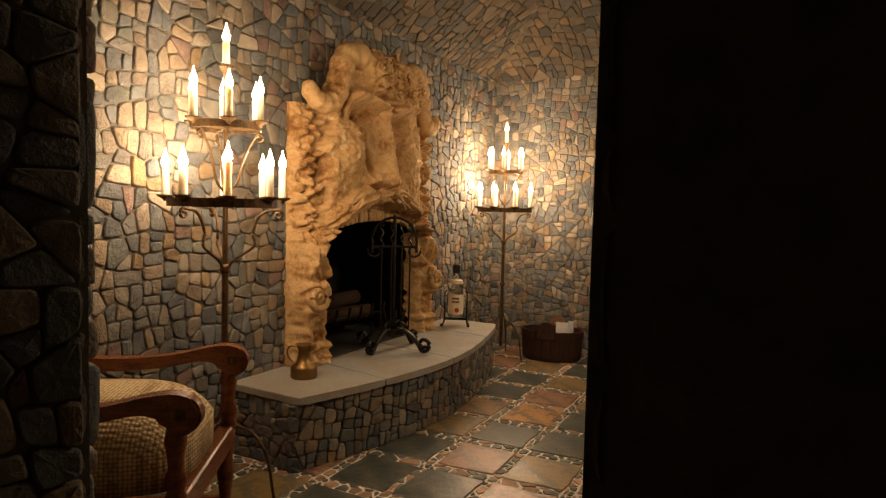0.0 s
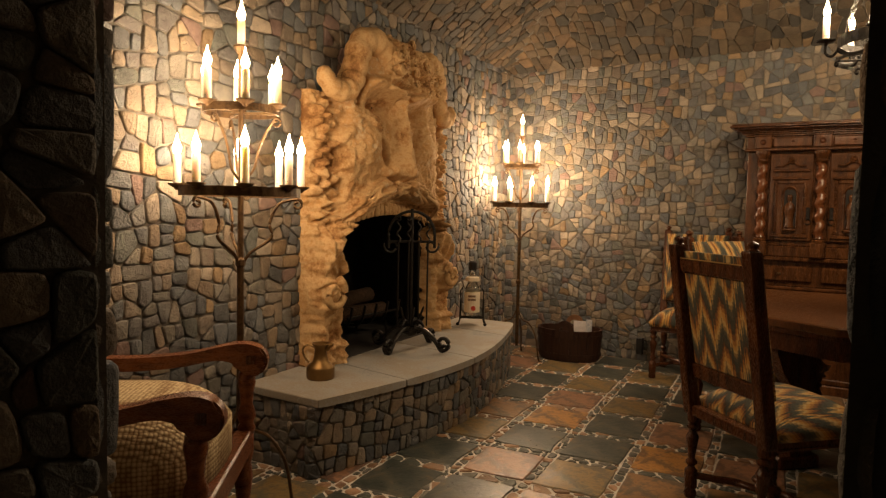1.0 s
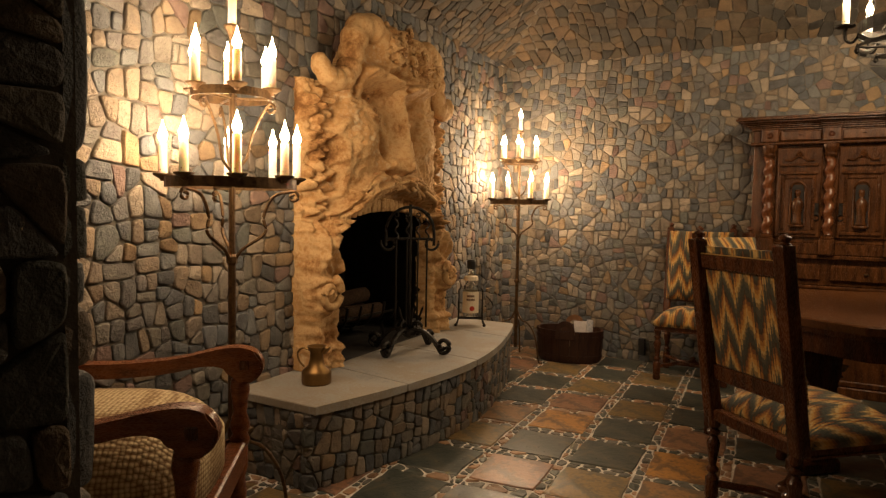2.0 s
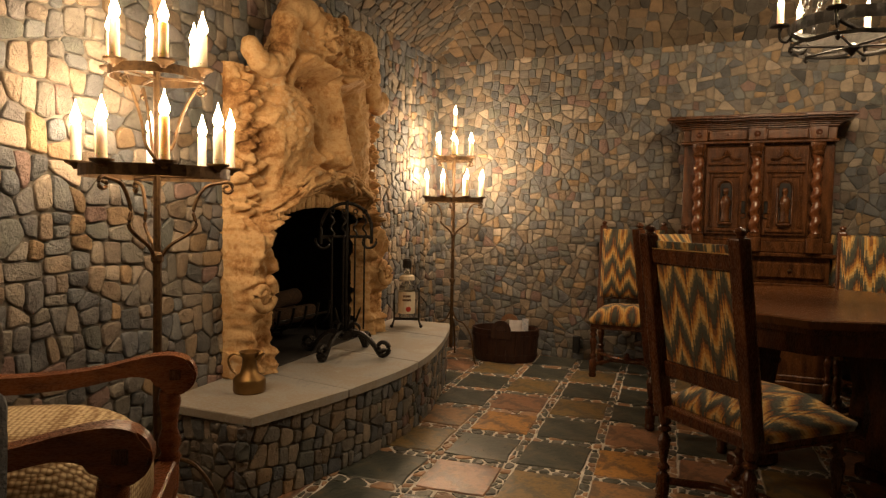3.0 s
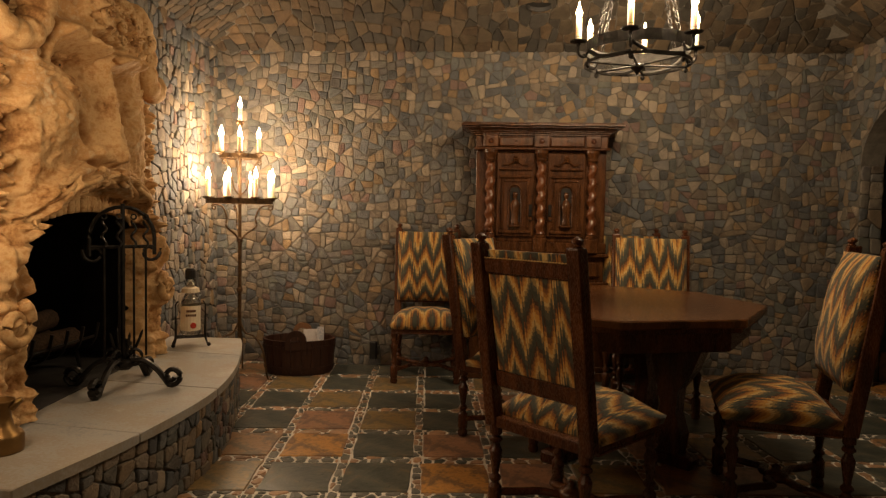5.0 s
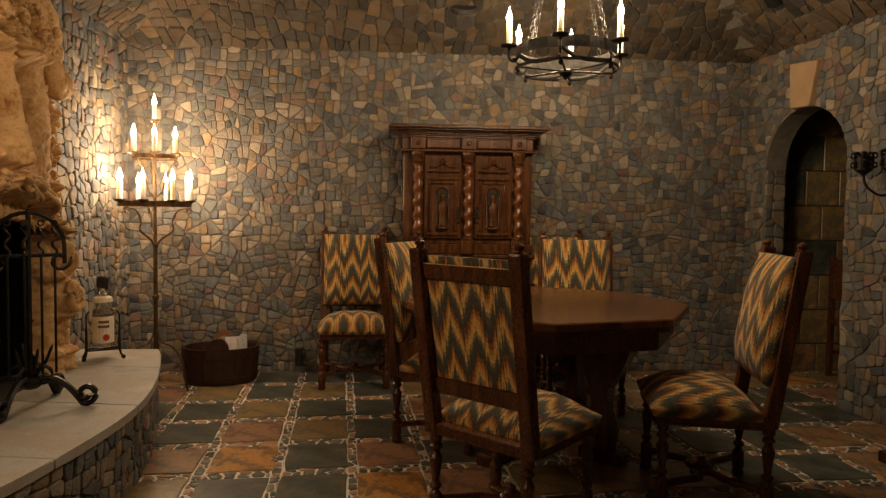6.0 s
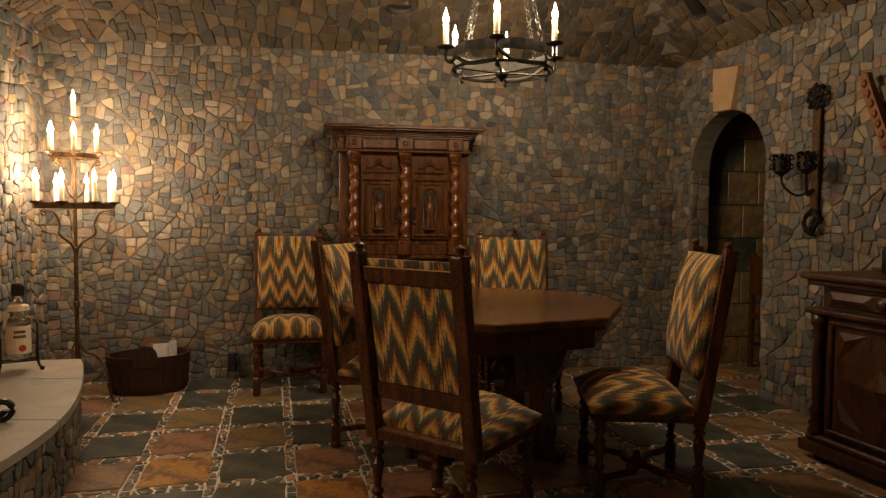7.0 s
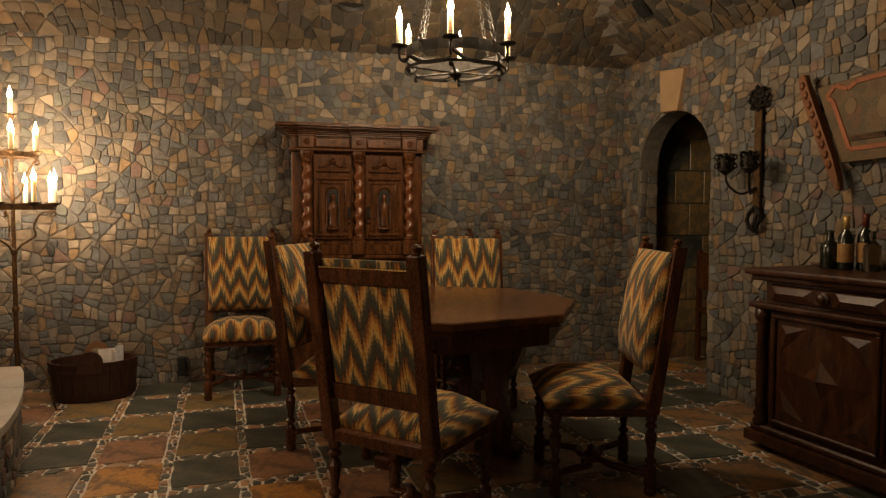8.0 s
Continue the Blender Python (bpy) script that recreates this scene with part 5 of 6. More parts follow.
def wine_bottle(x, y, glass, foil, label, h=0.30, r=0.037, group="bottles on the sideboard"):
    p = on_sideboard(x, y)
    root = thing("wine_bottle", label, "bottle", group, p.x, p.y, p.z)
    part("glass", lathe([(r * 0.9, 0), (r, 0.006), (r, h * 0.56), (r * 0.9, h * 0.64), (r * 0.42, h * 0.74), (r * 0.38, h * 0.9), (r * 0.42, h)], 16), glass, root, smooth=True)
    if foil:
        part("foil", lathe([(r * 0.44, h * 0.76), (r * 0.42, h * 0.9), (r * 0.46, h * 0.93), (r * 0.46, h + 0.004)], 12), foil, root, smooth=True)
        part("paper_label", lathe([(r + 0.001, h * 0.14), (r + 0.0015, h * 0.15), (r + 0.0015, h * 0.48), (r + 0.001, h * 0.49)], 24, caps=False), gold_label, root, smooth=True)
    return root


wine_bottle(0.175, 0.33, dark_glass, None, "squat dark glass bottle without a label on the sideboard", 0.20, 0.046)
wine_bottle(0.265, 0.33, dark_glass, gold_foil, "green wine bottle with gold foil neck on the sideboard", 0.272)
wine_bottle(0.325, 0.39, dark_glass, capsule_red, "dark wine bottle with dull red capsule on the sideboard", 0.285)
wine_bottle(0.40, 0.34, clear_glass, None, "small clear glass decanter on the sideboard", 0.20, 0.04)
p = on_sideboard(0.10, 0.40)
stick = part("stick", tube(smooth_path([(-0.10, 0.012, 0.011), (-0.03, 0.0, 0.012), (0.05, 0.004, 0.013), (0.10, -0.008, 0.014)], 4), [0.008 + 0.005 * k / 12 for k in range(13)], 8), charred, None, smooth=True)
stick.matrix_basis = pose(p.x, p.y, p.z, 0, 0, SIDE_TURN)
tagged(stick, "long dark stick lying on the sideboard", "stick")

# ---- tub by the wall ----
def tub():
    root = thing("wooden_tub", "oval dark stave tub with two cut-out handles on the floor", "tub", "", 0.50, -0.29, 0, 8)
    sq = (1.0, 0.72)
    for k in range(22):
        a0, a1 = 2 * math.pi * (k + 0.03) / 22, 2 * math.pi * (k + 0.97) / 22
        tall = 0.262
        vs = []
        for z, r in ((0.02, 0.255), (tall, 0.272)):
            for rr in (r - 0.02, r):
                for a in (a0, (a0 + a1) / 2, a1):
                    vs.append((rr * math.cos(a) * sq[0], rr * math.sin(a) * sq[1], z))
        q = [(0, 1, 7, 6), (1, 2, 8, 7), (3, 9, 10, 4), (4, 10, 11, 5), (6, 7, 10, 9), (7, 8, 11, 10), (0, 6, 9, 3), (2, 5, 11, 8), (0, 3, 4, 1), (1, 4, 5, 2)]
        part("stave", bm_from(vs, q), tub_wood, root)
    for z in (0.045, 0.20):
        rr = 0.2565 + z * 0.07
        part("hoop", lathe([(rr, z), (rr + 0.004, z), (rr + 0.005, z + 0.022), (rr + 0.001, z + 0.022), (rr, z)], 36, (0, 0, 0), sq, False), tub_wood, root)
    part("bottom", lathe([(0.24, 0.0), (0.245, 0.02), (0.24, 0.04)], 30, (0, 0, 0), sq), tub_wood, root)
    # rounded handles with a finger hole, front and back
    for sy in (-1, 1):
        pts = [(0.075 * math.cos(math.pi * k / 10), 0.27 + 0.075 * math.sin(math.pi * k / 10)) for k in range(11)]
        out = [(0.075, 0.20)] + pts + [(-0.075, 0.20)]
        hole = [(0.038 * math.cos(math.pi * k / 10), 0.272 + 0.03 * math.sin(math.pi * k / 10)) for k in range(11)]
        hole = [(0.038, 0.255)] + hole + [(-0.038, 0.255)]
        n = len(out)
        vs, fs = [], []
        for d in (sy * 0.183, sy * 0.203):
            vs += [(x, d, z) for x, z in out] + [(x, d, z) for x, z in hole]
        for k in range(n):
            j = (k + 1) % n
            fs += [(k, j, n + j, n + k), (2 * n + k, 3 * n + k, 3 * n + j, 2 * n + j), (k, 2 * n + k, 2 * n + j, j), (n + k, n + j, 3 * n + j, 3 * n + k)]
        part("handle", bm_from(vs, fs), tub_light if sy > 0 else tub_wood, root)
    return root


tub()


def folded(name, x, y, z, w, h, turn, tilt, mat, label, category):
    root = thing(name, label, category, "", x, y, z, turn)
    bm = bm_from([(-w / 2, -0.012, 0), (w / 2, -0.012, 0), (w / 2, -0.004, h), (-w / 2, -0.004, h), (-w / 2, 0.012, 0), (w / 2, 0.012, 0), (w / 2, 0.006, h * 0.97), (-w / 2, 0.006, h * 0.97)],
                 [(0, 1, 2, 3), (4, 7, 6, 5), (0, 4, 5, 1), (3, 2, 6, 7), (0, 3, 7, 4), (1, 5, 6, 2)])
    bm.transform(pose(0, 0, 0, tilt, 0, 0))
    part("sheet", bm, mat, root)


folded("newspaper", 0.585, -0.27, 0.05, 0.11, 0.27, 20, -8, paper, "folded pale newspaper standing in the wooden tub", "newspaper")
folded("booklet", 0.655, -0.27, 0.05, 0.05, 0.29, 5, -4, paper_blue, "narrow printed booklet standing in the wooden tub", "booklet")


# ---- hearth things ----
def jug():
    root = thing("jug", "tarnished brass jug with flared spout and handle on the hearth", "jug", "", 0.245, -3.10, HEARTH_Z, 20)
    part("body", lathe([(0.066, 0), (0.07, 0.008), (0.07, 0.055), (0.064, 0.066), (0.040, 0.085), (0.033, 0.115), (0.030, 0.145), (0.036, 0.165), (0.046, 0.178), (0.042, 0.178), (0.028, 0.15)], 20), brass, root, smooth=True)
    part("handle", tube(smooth_path([(-0.03, 0, 0.155), (-0.07, 0, 0.165), (-0.095, 0, 0.14), (-0.085, 0, 0.10), (-0.06, 0, 0.075)], 5), 0.005), brass, root)
    part("spout", tube([(0.03, 0, 0.15), (0.05, 0, 0.168), (0.066, 0, 0.178)], [0.016, 0.013, 0.008], 8), brass, root)


jug()


def bottle_cradle():
    root = thing("bottle_cradle", "large clear liquor bottle in a black iron cradle", "bottle", "", 0.07, -1.225, HEARTH_Z, 27)
    root.scale = (1.02, 1.02, 1.06)
    for sx in (-1, 1):
        part("cradle_side", tube(smooth_path([(sx * 0.10, -0.06, 0.0), (sx * 0.085, -0.03, 0.05), (sx * 0.085, 0, 0.17), (sx * 0.085, 0.03, 0.05), (sx * 0.10, 0.06, 0.0)], 5), 0.006), iron, root)
        part("foot_ball", lathe([(0.004, 0), (0.012, 0.008), (0.012, 0.016), (0.004, 0.024)], 8, (sx * 0.10, -0.06, -0.002)), iron, root)
        part("side_post", tube([(sx * 0.085, 0, 0.15), (sx * 0.085, 0, 0.24), (sx * 0.07, 0, 0.26)], 0.005), iron, root)
    for z, y in ((0.05, 0.03), (0.05, -0.03)):
        part("cross_bar", tube([(-0.085, y, z), (0.085, y, z)], 0.005), iron, root)
    b = part("bottle", lathe([(0.052, 0.065), (0.056, 0.072), (0.056, 0.24), (0.05, 0.27), (0.03, 0.30), (0.024, 0.33), (0.026, 0.395)], 20), clear_glass, root, "clear glass bottle, part full", smooth=True)
    part("bottle_label", lathe([(0.0568, 0.09), (0.0575, 0.092), (0.0575, 0.232), (0.0568, 0.234)], 20, caps=False), label_mat, b, "cream paper label")
    part("neck_label", lathe([(0.05, 0.31), (0.053, 0.312), (0.05, 0.335), (0.03, 0.345)], 16, caps=False), label_mat, b)
    part("cap", lathe([(0.029, 0.39), (0.031, 0.395), (0.031, 0.44), (0.022, 0.452)], 14), leather, b, "black screw cap")
    for k, (z, wdt) in enumerate(((0.205, 0.8), (0.180, 0.9))):
        bars = []
        for q in range(6):
            a = -1.57 + (q - 2.5) * 0.20 * wdt
            bars.append(box(0.0572 * math.cos(a) - 0.004, 0.0572 * math.cos(a) + 0.004, 0.0572 * math.sin(a) - 0.002, 0.0572 * math.sin(a) + 0.002, z - 0.006, z + 0.008, 0))
        part("printed_line", join(bars), ink, b)
    part("wax_seal", lathe([(0.017, 0), (0.018, 0.004), (0.01, 0.006)], 10), seal_red, b)
    b.children[-1].matrix_basis = pose(0.012, -0.056, 0.122, 90, 0, 0)


bottle_cradle()


def tool_stand():
    root = thing("fire_tool_stand", "black wrought iron fire tool stand with twisted tools and scroll feet", "fire tools", "", 0.20, -2.24, HEARTH_Z, -42)
    Y, X = Vector((0, 1, 0)), Vector((1, 0, 0))
    # two tall side bars that meet in a hoop
    hoop = [(0, 0.145 * math.cos(math.pi * k / 14), 0.70 + 0.145 * math.sin(math.pi * k / 14)) for k in range(15)]
    for s in (-1, 1):
        low = spiral((0, s * 0.125, 0.635), 0.05, 0.018, 0.9, -0.3, Y * s, -Z, 14)
        part("scroll", tube(low, 0.008), iron, root)
    part("hoop", tube([(0, 0.145, 0.62)] + hoop + [(0, -0.145, 0.62)], 0.010, 6), iron, root)
    part("hoop_bar", tube([(0, -0.15, 0.66), (0, 0.15, 0.66)], 0.009), iron, root)
    part("stem", tube([(0, 0, 0.10), (0, 0, 0.86)], 0.011), iron, root)
    for k, y in enumerate((-0.085, -0.02, 0.045, 0.10)):
        tw = [(0.012 + 0.010 * math.cos(j * 0.9), y + 0.010 * math.sin(j * 0.9), 0.66 + 0.010 * j) for j in range(13)]
        t = part("fire_tool", tube([(0.012, y, 0.14), (0.012, y, 0.66)], 0.006), iron, root)
        part("twisted_grip", tube(tw, 0.006), iron, t)
        part("grip_ring", tube(spiral((0.012, y, 0.80), 0.012, 0.012, 1.0, 0, Y, Z, 10), 0.004), iron, t)
    part("hub", lathe([(0.03, 0.085), (0.05, 0.10), (0.05, 0.12), (0.03, 0.135)], 10), iron, root)
    for a in (-48, 48, 180 - 48, 180 + 48):
        d = Vector((math.cos(math.radians(a)), math.sin(math.radians(a)), 0))
        s = smooth_path([Z * 0.11, Z * 0.13 + d * 0.08, Z * 0.09 + d * 0.15, Z * 0.014 + d * 0.21], 5)
        s += spiral(Z * 0.055 + d * 0.225, 0.044, 0.014, 1.2, -1.5, d, Z, 18)
        part("scroll_foot", tube(s, 0.0125, 6, 1.4), iron, root)
        part("upper_curl", tube(spiral(Z * 0.15 + d * 0.05, 0.045, 0.012, 1.1, -1.6, d, Z, 16), 0.008), iron, root)
    for a in (-60, 0, 60, 180):
        d = Vector((math.cos(math.radians(a)), math.sin(math.radians(a)), 0))
        part("sprig", tube(smooth_path([Z * 0.12, Z * 0.18 + d * 0.05, Z * 0.27 + d * 0.085], 4), [0.007] * 8 + [0.002]), iron, root)


tool_stand()


def grate():
    root = thing("fire_grate", "iron fire grate with charred logs inside the firebox", "grate", "", left_x(-2.16) - 0.24, -2.16, HEARTH_Z + 0.004, 0)
    for y in (-0.25, -0.12, 0.0, 0.12, 0.25):
        part("bar", tube(smooth_path([(-0.18, y, 0.10), (0.10, y, 0.10), (0.19, y, 0.14), (0.22, y, 0.24)], 4), 0.009), iron, root)
    for y in (-0.25, 0.25):
        part("leg", tube([(0.10, y, 0.10), (0.12, y, 0.0)], 0.010), iron, root)
        part("leg", tube([(-0.15, y, 0.10), (-0.15, y, 0.0)], 0.010), iron, root)
    part("front_bar", tube([(0.20, -0.27, 0.17), (0.20, 0.27, 0.17)], 0.008), iron, root)


grate()
for k, (dx, dz, tilt) in enumerate(((-0.05, 0.16, 4), (0.07, 0.165, -6), (0.01, 0.255, 10))):
    ob = part("log", lathe([(0.045, -0.24), (0.052, -0.23), (0.05, -0.05), (0.055, 0.1), (0.048, 0.235), (0.04, 0.24)], 10), charred, None, smooth=True)
    ob.matrix_basis = pose(left_x(-2.16) - 0.24 + dx, -2.16, HEARTH_Z + dz + 0.004, 90, 0, tilt)
    tagged(ob, "charred split log lying on the iron fire grate", "log", "fire logs")


# ---- chandelier ----
def chandelier():
    root = thing("chandelier", "iron ring chandelier with lit candles hanging on chains", "chandelier", "", *CHAND, 3)
    R = 0.262
    band(R - 0.006, -0.01, 0.055, iron, "upper_ring", root, 40)
    band(R + 0.0, -0.075, 0.014, iron, "lower_ring", root, 40)
    for k in range(6):
        a = math.radians(60 * k + 8)
        d = Vector((math.cos(a), math.sin(a), 0))
        e = Vector((-math.sin(a), math.cos(a), 0))
        s = smooth_path([d * (R - 0.01) - Z * 0.005, d * (R + 0.02) - Z * 0.045, d * (R + 0.05) - Z * 0.03, d * (R + 0.052) + Z * 0.015], 4)
        part("candle_arm", tube(s, 0.007), iron, root)
        p = d * (R + 0.052)
        part("drip_pan", lathe([(0.006, -0.015), (0.012, 0.0), (0.042, 0.008), (0.044, 0.014), (0.014, 0.010), (0.015, 0.035), (0.012, 0.035)], 14, (p.x, p.y, 0.02)), iron, root)
        candle(root, p.x, p.y, 0.035, 0.115)
        arc = smooth_path([d * R - Z * 0.01, (d * 0.86 + e * 0.28) * R - Z * 0.055, (d * 0.70 + e * 0.62) * R - Z * 0.065, (d * 0.5 + e * 0.866) * R - Z * 0.06], 5)
        part("scroll_strap", tube(arc, 0.012, 6, 0.4), iron, root)
        part("knob", lathe([(0.003, -0.10), (0.012, -0.09), (0.012, -0.08), (0.004, -0.07)], 8, (d.x * R, d.y * R, 0)), iron, root)
    for k in range(6):
        a = math.radians(60 * k + 8)
        part("bottom_bar", tube([Vector((math.cos(a), math.sin(a), 0)) * R - Z * 0.068, -Z * 0.075], 0.006), iron, root)
    part("hub", lathe([(0.004, -0.12), (0.014, -0.105), (0.035, -0.085), (0.035, -0.075), (0.012, -0.06)], 12), iron, root)
    # four chains up to the ceiling hook
    top = Vector((0, 0, vault_z(CHAND[0], CHAND[1]) - CHAND[2] - 0.05))
    for k in range(4):
        a = math.radians(90 * k + 30)
        p0 = Vector((math.cos(a) * R, math.sin(a) * R, 0.045))
        d = top - Vector((0, 0, 0.05)) - p0
        n = int(d.length / 0.032)
        dn = d.normalized()
        side = dn.cross(Vector((math.sin(a), -math.cos(a), 0.1))).normalized()
        other = dn.cross(side)
        links = []
        for j in range(n):
            c = p0 + d * ((j + 0.5) / n)
            w = side if j % 2 else other
            links.append(tube([c + dn * (0.021 * math.cos(q)) + w * (0.011 * math.sin(q)) for q in [2 * math.pi * i / 10 for i in range(10)]], 0.0032, 5, closed=True))
        part("chain", join(links), iron, root)
    part("ceiling_hook", lathe([(0.03, -0.06), (0.035, -0.05), (0.012, -0.03), (0.06, 0.04), (0.06, 0.06)], 12, top), iron, root)


chandelier()


# ---- fittings on the right wall ----
def on_right(u, z, d):
    return RA + RU * u + Z * z + RN * d


RIGHT_TURN = math.degrees(math.atan2(RU.y, RU.x))


def wall_sconce():
    p = on_right(1.52, 0, 0.03)
    root = thing("wall_sconce", "dark iron wall sconce with rosette, strap and two unlit candle cups", "sconce", "", p.x, p.y, 0, RIGHT_TURN)
    # local x along the wall, +y out of the wall is -n
    o = -1 if (Matrix.Rotation(radians(RIGHT_TURN), 4, "Z") @ Vector((0, 1, 0))).dot(RN) < 0 else 1
    for k in range(8):
        a = 2 * math.pi * k / 8
        part("petal", tube(spiral((0.052 * math.cos(a), o * 0.02, 1.98 + 0.052 * math.sin(a)), 0.026, 0.012, 1.2, a, (1, 0, 0), (0, 0, 1), 10), 0.011), iron, root)
    part("rosette_button", tube(spiral((0, o * 0.025, 1.98), 0.022, 0.008, 1.5, 0, (1, 0, 0), (0, 0, 1), 12), 0.010), iron, root)
    part("strap", box(-0.028, 0.028, min(0, o * 0.02), max(0, o * 0.02), 1.25, 1.94, 0.005), bronze, root)
    part("tail_leaf", join([tube(smooth_path([(0, o * 0.015, 1.30), (s * 0.05, o * 0.03, 1.24), (s * 0.035, o * 0.04, 1.18), (0, o * 0.02, 1.14)], 4), 0.014) for s in (-1, 0.3, 1)]), iron, root)
    for sx in (-1, 1):
        part("arm", tube(smooth_path([(0, o * 0.02, 1.42), (sx * 0.04, o * 0.10, 1.38), (sx * 0.09, o * 0.16, 1.44), (sx * 0.10, o * 0.17, 1.52)], 5), 0.008), iron, root)
        part("cup", lathe([(0.01, 1.50), (0.05, 1.53), (0.055, 1.60), (0.05, 1.61), (0.045, 1.56), (0.012, 1.55), (0.014, 1.64), (0.01, 1.64)], 12, (sx * 0.10, o * 0.17, 0)), iron, root)
        curls = [tube(spiral((sx * (0.10 + 0.05 * math.cos(b)), o * (0.17 + 0.05 * math.sin(b)), zz), 0.026, 0.006, 1, 0, (math.cos(b), math.sin(b), 0), (0, 0, 1), 8), 0.006) for zz in (1.555, 1.61) for b in (0, 0.8, 1.6, 2.4, 3.1, 3.9, 4.7, 5.5)]
        part("leaf_crown", join(curls), iron, root)


wall_sconce()


def keystone():
    root = thing("keystone", "smooth tan wedge keystone over the doorway arch", "keystone")
    q = [(ARC - 0.10, 2.03), (ARC + 0.09, 2.02), (ARC + 0.16, 2.32), (ARC - 0.12, 2.35)]
    vs = [on_right(u, z, 0.05) for u, z in q] + [on_right(u, z, -0.02) for u, z in q]
    bm = bm_from(vs, [(0, 1, 2, 3), (7, 6, 5, 4)] + [(k, (k + 1) % 4, 4 + (k + 1) % 4, 4 + k) for k in range(4)])
    bmesh.ops.bevel(bm, geom=bm.edges[:], offset=0.006, segments=1, affect="EDGES")
    part("block", bm, keystone_mat, root)


keystone()


def wall_picture():
    p = on_right(2.02, 0, 0.04)
    root = thing("wall_picture", "aged painted board with orange border in a carved wooden frame", "picture", "", p.x, p.y, 0, RIGHT_TURN)
    o = -1 if (Matrix.Rotation(radians(RIGHT_TURN), 4, "Z") @ Vector((0, 1, 0))).dot(RN) < 0 else 1

    def plate(outline, d0, d1, bevel=0.003):
        n = len(outline)
        vs = [(x, o * d0, z) for x, z in outline] + [(x, o * d1, z) for x, z in outline]
        bm = bm_from(vs, [tuple(range(n)), tuple(range(n, 2 * n))] + [(k, (k + 1) % n, n + (k + 1) % n, n + k) for k in range(n)])
        bmesh.ops.bevel(bm, geom=bm.edges[:], offset=bevel, segments=1, affect="EDGES")
        return bm

    def strip(a, b, wide):
        (x0, z0), (x1, z1) = a, b
        l = math.hypot(x1 - x0, z1 - z0)
        ex, ez = -(z1 - z0) / l * wide / 2, (x1 - x0) / l * wide / 2
        return plate([(x0 + ex, z0 + ez), (x1 + ex, z1 + ez), (x1 - ex, z1 - ez), (x0 - ex, z0 - ez)], 0.03, 0.037, 0.002)

    board = part("board", plate([(-0.05, 1.96), (0.12, 1.53), (1.05, 1.555), (1.12, 2.05)], 0.0, 0.03), old_print, root)
    corners = [(0.02, 1.90), (0.07, 1.955), (0.15, 1.925), (0.20, 1.955), (1.03, 2.00), (0.98, 1.62), (0.17, 1.60), (0.06, 1.87)]
    for a, b in zip(corners, corners[1:] + corners[:1]):
        part("painted_border", strip(a, b, 0.026), paint_orange, board)
    for x, z, w, h in ((0.17, 1.83, 0.035, 0.045), (0.36, 1.80, 0.04, 0.06), (0.55, 1.84, 0.05, 0.05)):
        blob = [(x + w * math.cos(q), z + h * math.sin(q)) for q in [2 * math.pi * k / 12 for k in range(12)]]
        part("faded_patch", plate(blob, 0.03, 0.033, 0.001), faded_ochre, board)
    for x, z, w in ((0.27, 1.655, 0.10), (0.55, 1.665, 0.12)):
        part("painted_bar", strip((x - w, z), (x + w, z + 0.006), 0.03), charred, board)
    side = part("carved_side", plate([(-0.145, 2.035), (-0.10, 2.05), (-0.055, 1.93), (0.02, 1.75), (0.10, 1.56), (0.135, 1.45), (0.15, 1.38), (0.125, 1.375), (0.085, 1.45), (0.03, 1.58), (-0.05, 1.76), (-0.125, 1.95)], 0.03, 0.075, 0.008), frame_wood, root, "worn carved wooden side piece, slanting")
    for k in range(9):
        f = k / 8
        part("carved_leaf", lathe([(0.003, -0.026), (0.017, -0.008), (0.017, 0.008), (0.003, 0.026)], 8, (-0.105 + 0.19 * f, o * 0.075, 1.98 - 0.46 * f)), frame_wood, side)


wall_picture()

# small fittings
ob = part("wall_box", box(1.00, 1.055, -0.07, -0.03, 0.06, 0.20, 0.006), leather, None)
tagged(ob, "small black box low on the stone wall", "outlet box")
for (sx, sy, w), nm in (((2.24, -0.36, 0.085), "ceiling_speaker"),):
    ob = part(nm, lathe([(w, -0.012), (w + 0.006, -0.006), (w, 0.02)], 24), speaker_mat, None)
    ob.matrix_basis = Matrix.Translation((sx, sy, vault_z(sx, sy) - 0.03)) @ pose(0, 0, 0, 36, 0, 0)
    tagged(ob, "round dark speaker grille set in the vault", "speaker")


ob = part("ceiling_vent", join([box(-0.07, 0.07, -0.05, 0.05, -0.012, 0.03, 0.004), box(-0.055, 0.055, -0.036, 0.036, -0.018, -0.010, 0.002)]), leather, None)
ob.matrix_basis = Matrix.Translation((4.27, -0.78, vault_z(4.27, -0.78) - 0.03)) @ pose(0, 0, 0, 0, 40, 20)
tagged(ob, "small dark rectangular grille set in the vault", "vent")

# ---- passage beyond the arch: dark tiles and a plain chair ----
def passage_tiles():
    rng = random.Random(8)
    pal = [SLATE["dark"], SLATE["olive"], SLATE["umber"], SLATE["olive"]]
    meshes = {}
    for j in range(9):
        for k in range(6):
            m = rng.choice(pal)
            if m.name not in meshes:
                bm = box(0.004, 0.276, -0.02, 0, 0.004, 0.276, 0.004)
                me = bpy.data.meshes.new("tile")
                bm.to_mesh(me)
                bm.free()
                me.materials.append(m)
                meshes[m.name] = me
            ob = new("tile", meshes[m.name])
            ob.parent = pb
            ob.location = (4.63 + 0.28 * k + 0.14 * (j % 2), -0.008, 0.28 * j - 0.05)


passage_tiles()


